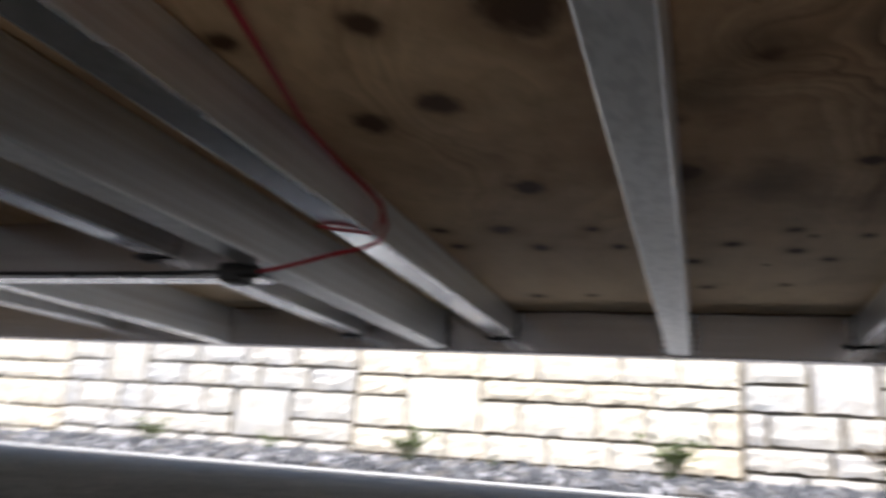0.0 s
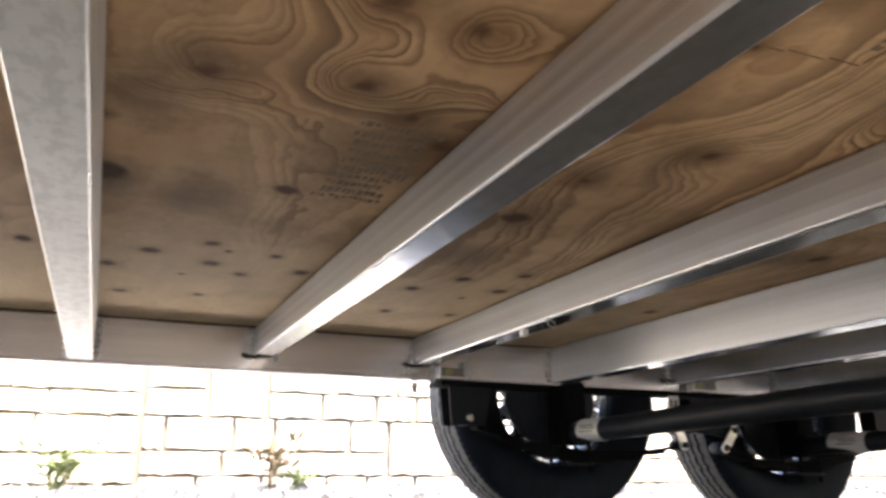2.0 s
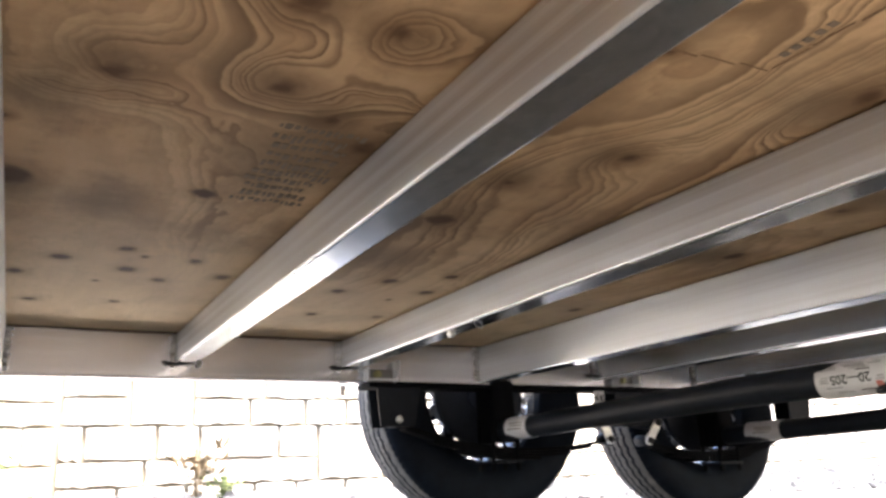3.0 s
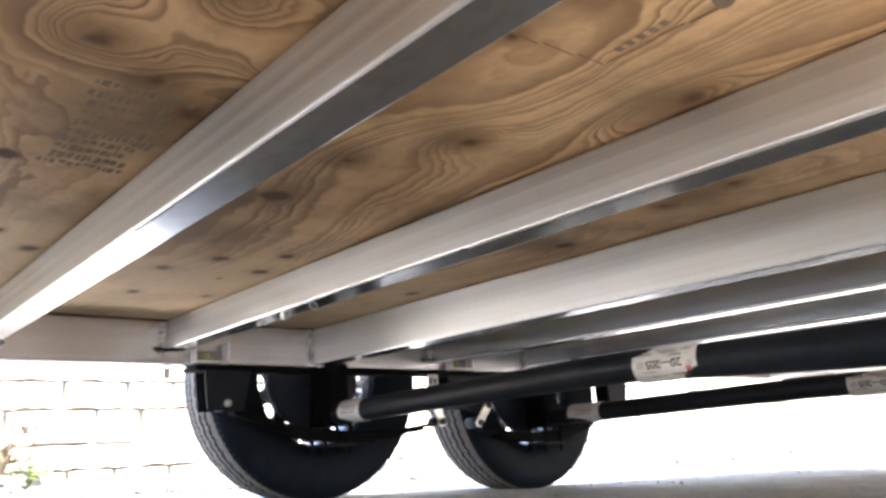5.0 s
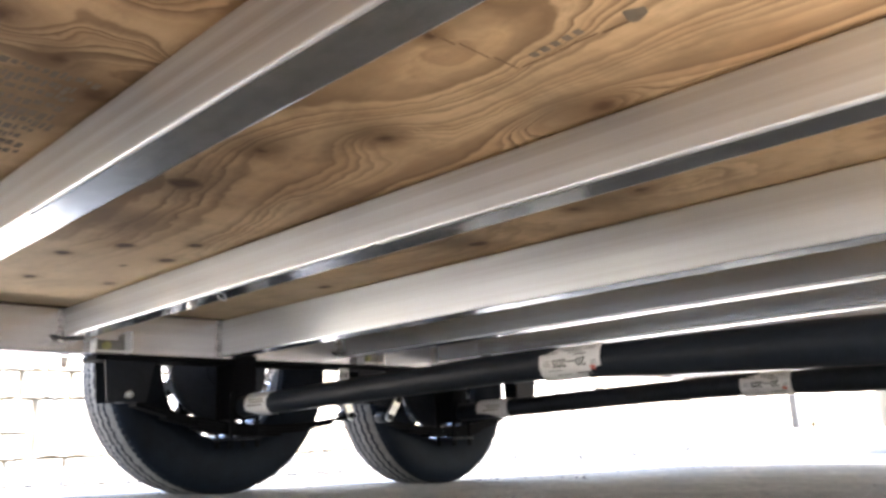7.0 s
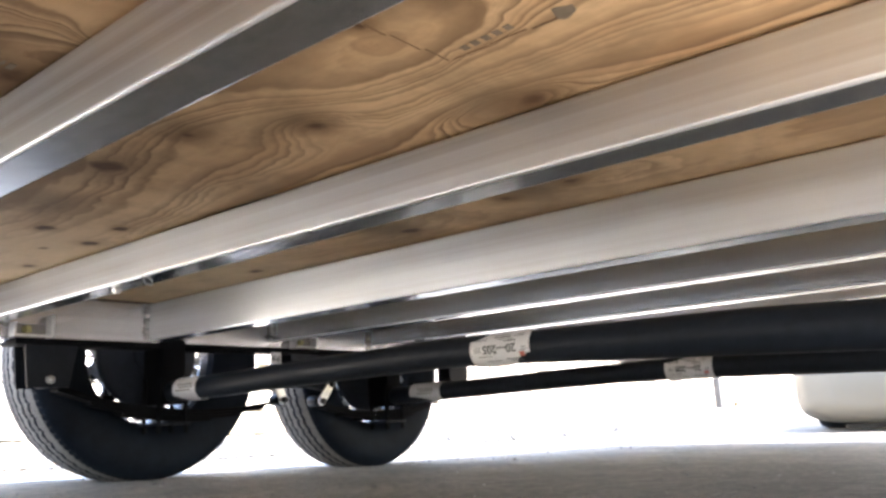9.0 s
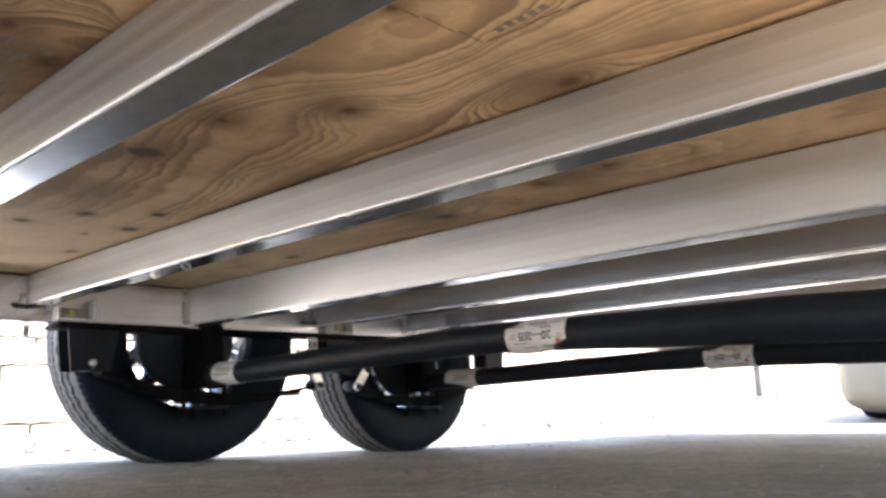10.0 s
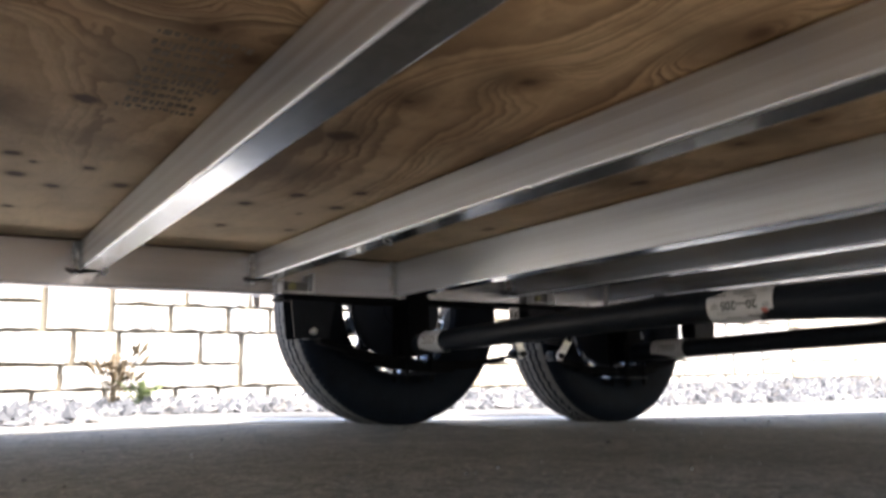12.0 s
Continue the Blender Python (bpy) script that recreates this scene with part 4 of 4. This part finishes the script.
def make_gravel():
    rng = np.random.default_rng(4)
    bm = bmesh.new()
    xs = [-8 + 0.25 * i for i in range(97)]
    ys = [0.50, 0.52, 0.6, 0.8, 1.0, 1.2, 1.4, 1.6, 1.8, WALL_Y + 0.04]
    grid = [[bm.verts.new((x, y, gravel_z(x, y) + (0.004 if k else -0.02))) for k, y in enumerate(ys)] for x in xs]
    for a, b in zip(grid, grid[1:]):
        for j in range(len(ys) - 1):
            bm.faces.new((a[j], b[j], b[j + 1], a[j + 1]))
    bed = part("gravel_bed", bm, GRAVEL, None, smooth=180)
    tagged(bed, "bed of pale crushed stone along the wall", "gravel", kind="structure")
    n = 15000
    cx = rng.uniform(-4.2, 6.0, n)
    cy = rng.uniform(0.0, 1.0, n) * np.where(cx > -0.25, 1.0, 1.36) + np.where(cx > -0.25, 0.86, 0.50)
    size = rng.uniform(0.011, 0.029, n) * np.where(rng.random(n) > 0.94, 1.5, 1.0)
    octa = np.array([(1, 0, 0), (0, 1, 0), (-1, 0, 0), (0, -1, 0), (0, 0, 0.75), (0, 0, -0.75)], float)
    tri = np.array([(0, 1, 4), (1, 2, 4), (2, 3, 4), (3, 0, 4), (1, 0, 5), (2, 1, 5), (3, 2, 5), (0, 3, 5)])
    verts = octa[None] * rng.uniform(0.55, 1.25, (n, 6, 3)) * size[:, None, None]
    verts += rng.normal(0, 0.18, (n, 6, 3)) * size[:, None, None]
    ang = rng.uniform(0, 6.28, n)
    ca, sa = np.cos(ang)[:, None], np.sin(ang)[:, None]
    vx = verts[:, :, 0] * ca - verts[:, :, 1] * sa
    vy = verts[:, :, 0] * sa + verts[:, :, 1] * ca
    cz = np.array([gravel_z(a, b) for a, b in zip(cx, cy)]) + size * 0.35
    out = np.stack([vx + cx[:, None], vy + cy[:, None], verts[:, :, 2] + cz[:, None]], -1).reshape(-1, 3)
    faces = (tri[None] + 6 * np.arange(n)[:, None, None]).reshape(-1, 3)
    me = bpy.data.meshes.new("gravel")
    me.from_pydata(out.tolist(), [], faces.tolist())
    me.materials.append(PEBBLE)
    tagged(new("gravel", me), "loose pale grey crushed stones", "gravel", kind="stuff")


make_gravel()


def make_grit():
    """Loose grit blown under the trailer."""
    rng = random.Random(17)
    bm = bmesh.new()
    for k in range(420):
        x, y, q = rng.uniform(-0.6, 4.4), rng.uniform(-1.5, 0.5), rng.uniform(0.0012, 0.0042) * (1.6 if rng.random() > 0.93 else 1.0)
        if k > 340:
            x, y, q = rng.uniform(1.2, 6.5), rng.uniform(-0.2, 0.5), rng.uniform(0.004, 0.010)
        v = [bm.verts.new((x + q * rng.uniform(0.6, 1.2) * a, y + q * rng.uniform(0.6, 1.2) * b, ground_z(x) + q * rng.uniform(0.5, 0.9) * c)) for a, b, c in
             ((1, 0, 0.3), (0, 1, 0.2), (-1, 0, 0.3), (0, -1, 0.2), (0, 0, 1.2), (0, 0, -0.6))]
        for f in ((0, 1, 4), (1, 2, 4), (2, 3, 4), (3, 0, 4), (1, 0, 5), (2, 1, 5), (3, 2, 5), (0, 3, 5)):
            bm.faces.new([v[i] for i in f])
    tagged(part("grit", bm, PEBBLE), "loose grit scattered on the concrete driveway", "grit", kind="stuff")


make_grit()


def weed(x, y, height, leaves, green, seed, label):
    rng = random.Random(seed)
    w = thing("weed", label, "plant", "weeds at the wall", (x, y, gravel_z(x, y)))
    mat = LEAF if green else DRY
    for k in range(leaves):
        a = rng.uniform(0, 2 * math.pi)
        lean = rng.uniform(0.2, 1.5)
        h = height * rng.uniform(0.35, 0.78)
        tip = Vector((math.cos(a) * lean * h * 0.7, math.sin(a) * lean * h * 0.7, h))
        mid = tip * 0.5 + Vector((0, 0, h * 0.12))
        stem = part("stem", pipe([(0, 0, -0.01), mid, tip], [0.0025, 0.002, 0.001], 4), mat, w)
        blades = bmesh.new()
        for u in range(7 if green else 4):
            base = mid.lerp(tip, rng.random()) if u else tip
            b = rng.uniform(0, 2 * math.pi)
            L = height * rng.uniform(0.14, 0.30)
            d = Vector((math.cos(b), math.sin(b), rng.uniform(-0.2, 0.7))) * L
            s = Vector((-math.sin(b), math.cos(b), rng.uniform(-0.3, 0.3))) * L * (0.2 if green else 0.16)
            v = [blades.verts.new(base + p) for p in (Vector(), d * 0.5 + s + Vector((0, 0, 0.003)), d, d * 0.5 - s)]
            blades.faces.new(v)
        part("leaves", blades, mat, stem)
        if not green:
            up = (tip - mid).normalized()
            part("seed_head", pipe([tip - up * 0.02, tip, tip + up * 0.025, tip + up * 0.05], [0.002, 0.007, 0.008, 0.002], 6), mat, stem, "brown seed head")
    return w


weed(-1.97, 1.50, 0.20, 24, True, 1, "low green weed growing in gravel by the wall")
weed(-0.86, 1.55, 0.23, 30, True, 2, "leafy green weed growing in gravel by the wall")
weed(-0.06, 1.45, 0.30, 16, False, 3, "tall dry brown weed standing in gravel")
weed(0.03, 1.38, 0.14, 20, True, 4, "small yellow-green weed growing in gravel")
weed(-3.35, 1.50, 0.16, 18, True, 5, "low green weed growing in gravel by the wall")
weed(-1.55, 1.40, 0.06, 8, True, 6, "tiny green weed growing in gravel")
weed(-2.75, 1.62, 0.12, 9, True, 7, "low green weed growing in gravel by the wall")

post = thing("post", "thin grey metal post standing in gravel by the wall", "post", "", (9.12, 1.78, 0.03))
part("shaft", box(-0.04, 0.04, -0.04, 0.04, -0.05, 0.75, 0.004), POST, post)
part("cap", box(-0.043, 0.043, -0.043, 0.043, 0.75, 0.765, 0.003), PLASTIC, post)
weed(9.24, 1.62, 0.11, 9, False, 9, "small dry weed at the foot of a metal post")


# ---- pale car parked behind the trailer ----
def parked_car():
    car = thing("car", "pale beige car parked with its nose to the trailer", "car", "", (4.85, -1.16, ground_z(4.9)))
    W = 0.90
    # stations along x: half width, bottom, top of the lower body
    st = [(0.0, 0.62, 0.17, 0.46), (0.03, 0.76, 0.09, 0.55), (0.12, 0.86, 0.05, 0.63), (0.35, W, 0.045, 0.72), (0.9, W, 0.14, 0.83), (1.4, W + 0.01, 0.16, 0.92),
          (2.6, W + 0.01, 0.16, 0.94), (3.5, W, 0.18, 0.96), (4.1, 0.86, 0.22, 0.95), (4.3, 0.76, 0.32, 0.88), (4.34, 0.62, 0.40, 0.8)]
    bm = bmesh.new()
    rows = []
    n = 32
    for x, hw, z0, z1 in st:
        row = []
        for k in range(n):
            a = 2 * math.pi * k / n
            c, s = math.cos(a), math.sin(a)
            row.append(bm.verts.new((x, hw * math.copysign(abs(c) ** 0.34, c), (z0 + z1) / 2 + (z1 - z0) / 2 * math.copysign(abs(s) ** 0.42, s))))
        rows.append(row)
    for a, b in zip(rows, rows[1:]):
        for k in range(n):
            bm.faces.new((a[k], a[(k + 1) % n], b[(k + 1) % n], b[k]))
    bm.faces.new(rows[0])
    bm.faces.new(rows[-1][::-1])
    bmesh.ops.recalc_face_normals(bm, faces=bm.faces[:])
    body = part("body", bm, CARPAINT, car, smooth=50)
    # black strip stands in for the dark shade beneath the nose
    part("chin_lip", box(0.22, 0.40, -0.70, 0.60, 0.018, 0.05, 0.006), PLASTIC, car, "black strip painting in the shade under the nose")
    part("under_tray", box(0.7, 4.1, -0.7, 0.7, 0.12, 0.24, 0.02), PLASTIC, car)
    cab = bmesh.new()
    v = [cab.verts.new(p) for p in ((1.1, -0.8, 0.88), (3.9, -0.8, 0.9), (3.9, 0.8, 0.9), (1.1, 0.8, 0.88), (1.85, -0.62, 1.40), (3.35, -0.62, 1.42), (3.35, 0.62, 1.42), (1.85, 0.62, 1.40))]
    for f in ((0, 1, 5, 4), (1, 2, 6, 5), (2, 3, 7, 6), (3, 0, 4, 7), (4, 5, 6, 7)):
        cab.faces.new([v[i] for i in f])
    bmesh.ops.recalc_face_normals(cab, faces=cab.faces[:])
    bmesh.ops.bevel(cab, geom=cab.edges[:], offset=0.08, segments=3, affect='EDGES')
    part("cabin", cab, CARPAINT, car, smooth=60)
    for side in (-1, 1):
        for x0, x1, t0, t1 in ((1.5, 2.45, 1.95, 2.45), (2.52, 3.5, 2.52, 3.25)):
            g = bmesh.new()
            vs = [g.verts.new(p) for p in ((x0, side * 0.795, 0.95), (x1, side * 0.795, 0.95), (t1, side * 0.665, 1.33), (t0, side * 0.665, 1.33))]
            g.faces.new(vs)
            bmesh.ops.solidify(g, geom=g.faces[:], thickness=0.01)
            part("side_window", g, GLASS, car, "dark tinted side window")
        for x in (0.85, 3.45):
            ty = part("tyre", turn([(0.2, -0.09), (0.28, -0.1), (0.305, -0.085), (0.312, -0.05), (0.312, 0.05), (0.305, 0.085), (0.28, 0.1), (0.2, 0.09)], 48, closed=True), RUBBER, car, smooth=50)
            part("rim", turn([(0.0, 0.07), (0.06, 0.075), (0.15, 0.06), (0.2, 0.085), (0.205, 0.08), (0.2, -0.09), (0.0, -0.02)], 40), RIM, ty, "silver wheel rim", smooth=50)
            place(ty, pose(x, side * 0.80, 0.312, 0, 0, 0 if side > 0 else 180))
        part("headlight", box(0.10, 0.24, side * 0.62 - 0.13, side * 0.62 + 0.13, 0.50, 0.60, 0.03), GLASS, car, "headlight under clear cover", smooth=60)
    g = bmesh.new()
    g.faces.new([g.verts.new(p) for p in ((1.28, -0.7, 0.97), (1.28, 0.7, 0.97), (1.80, 0.56, 1.36), (1.80, -0.56, 1.36))])
    bmesh.ops.solidify(g, geom=g.faces[:], thickness=0.01)
    part("windscreen", g, GLASS, car, "dark glass windscreen")
    return car


parked_car()


# ---- wall stones, row by row ----
def stone_mesh(w, h, rng, material):
    """A split-face block: a rough face that overhangs its ragged lower edge."""
    nx, nz = max(5, int(w / 0.032)), 4
    verts, faces = [], []
    sag = [rng.uniform(-0.007, 0.004) for i in range(nx + 1)]
    for k in range(nz + 1):
        for i in range(nx + 1):
            u, v = i / nx, k / nz
            rim = i in (0, nx) or k in (0, nz)
            x = w * u + (rng.uniform(-0.003, 0.003) if i in (0, nx) else rng.uniform(-0.009, 0.009))
            z = h * v + (sag[i] if k == 0 else rng.uniform(-0.003, 0.002) if k == nz else rng.uniform(-0.008, 0.008))
            if rim:
                y = rng.uniform(-0.010, -0.002) if k == 0 and 0 < i < nx else rng.uniform(0.001, 0.006)
            else:
                y = rng.uniform(-0.016, -0.005) if k == 1 else rng.uniform(-0.011, -0.004)
            verts.append((x, y, z))
    front = len(verts)
    for k in range(nz):
        for i in range(nx):
            a = k * (nx + 1) + i
            faces.append((a, a + 1, a + nx + 2, a + nx + 1))
    ring = [i for i in range(nx + 1)] + [(k + 1) * (nx + 1) - 1 for k in range(1, nz + 1)] + [nz * (nx + 1) + i for i in range(nx - 1, -1, -1)] + [k * (nx + 1) for k in range(nz - 1, 0, -1)]
    for i in ring:
        verts.append((verts[i][0], 0.034, verts[i][2]))
    m = len(ring)
    for i in range(m):
        faces.append((ring[(i + 1) % m], ring[i], front + i, front + (i + 1) % m))
    me = bpy.data.meshes.new("stone")
    me.from_pydata(verts, [], faces)
    me.materials.append(material)
    return me


def stone_row(x0, joints, z0, z1, rng, material):
    g, side = 0.0062, 0.0112 if material == GREY else 0.0056
    for a, b in zip(joints, joints[1:]):
        ob = new("stone", stone_mesh(b - a - 2 * side, z1 - z0 - 2 * g, rng, material))
        ob.parent = wall
        ob.location = (x0 + a + side, WALL_Y, z0 + g)


def panel_a(x0, rng):
    stone_row(x0, (0, 0.45, 0.95, 1.35, 1.875), 0.775, 0.96, rng, GREY)
    stone_row(x0, (0, 0.26, 0.62, 0.97, 1.4, 1.875), 0.615, 0.77, rng, GREY)
    stone_row(x0, (0, 0.275), 0.49, 0.61, rng, GREY)
    stone_row(x0, (0.28, 0.55), 0.365, 0.61, rng, GREY)
    stone_row(x0, (0.555, 0.89, 1.2, 1.5, 1.875), 0.49, 0.61, rng, GREY)
    stone_row(x0, (0, 0.275), 0.365, 0.485, rng, GREY)
    stone_row(x0, (0.555, 0.815, 1.09, 1.305, 1.6, 1.875), 0.365, 0.485, rng, GREY)
    stone_row(x0, (0, 0.1, 0.4, 0.59, 0.96, 1.155), 0.215, 0.36, rng, GREY)
    stone_row(x0, (1.16, 1.5), 0.105, 0.36, rng, GREY)
    stone_row(x0, (1.505, 1.875), 0.215, 0.36, rng, GREY)
    stone_row(x0, (0, 0.355, 0.6, 1.155), 0.105, 0.21, rng, GREY)
    stone_row(x0, (1.505, 1.875), 0.105, 0.21, rng, GREY)
    stone_row(x0, (0, 0.25, 0.54, 0.85, 1.05, 1.3, 1.6, 1.875), -0.02, 0.10, rng, GREY)


def panel_b(x0, rng):
    stone_row(x0, (0, 0.55, 1.0, 1.45, 1.875), 0.775, 0.96, rng, CREAM)
    stone_row(x0, (0, 0.4, 0.8, 1.15, 1.55, 1.875), 0.605, 0.77, rng, CREAM)
    stone_row(x0, (0, 0.35, 0.66, 0.948, 1.35, 1.61, 1.875), 0.465, 0.60, rng, CREAM)
    stone_row(x0, (0, 0.27), 0.36, 0.46, rng, CREAM)
    stone_row(x0, (0.275, 0.66), 0.20, 0.46, rng, CREAM)
    stone_row(x0, (0.665, 1.19, 1.5, 1.875), 0.36, 0.46, rng, CREAM)
    stone_row(x0, (0, 0.27), 0.20, 0.355, rng, CREAM)
    stone_row(x0, (0.665, 0.86, 1.23, 1.457, 1.75, 1.875), 0.20, 0.355, rng, CREAM)
    stone_row(x0, (0, 0.336, 0.49, 0.705, 1.0, 1.3, 1.6, 1.875), 0.07, 0.195, rng, CREAM)
    stone_row(x0, (0, 0.4, 0.75, 1.1, 1.5, 1.875), -0.05, 0.065, rng, CREAM)


rng = random.Random(21)
for k, x0 in enumerate((-6.205, -4.32, -2.435, -0.55, 1.335, 3.22, 5.105, 6.99, 8.875, 10.76)):
    (panel_b if k % 2 == 0 else panel_a)(x0, rng)
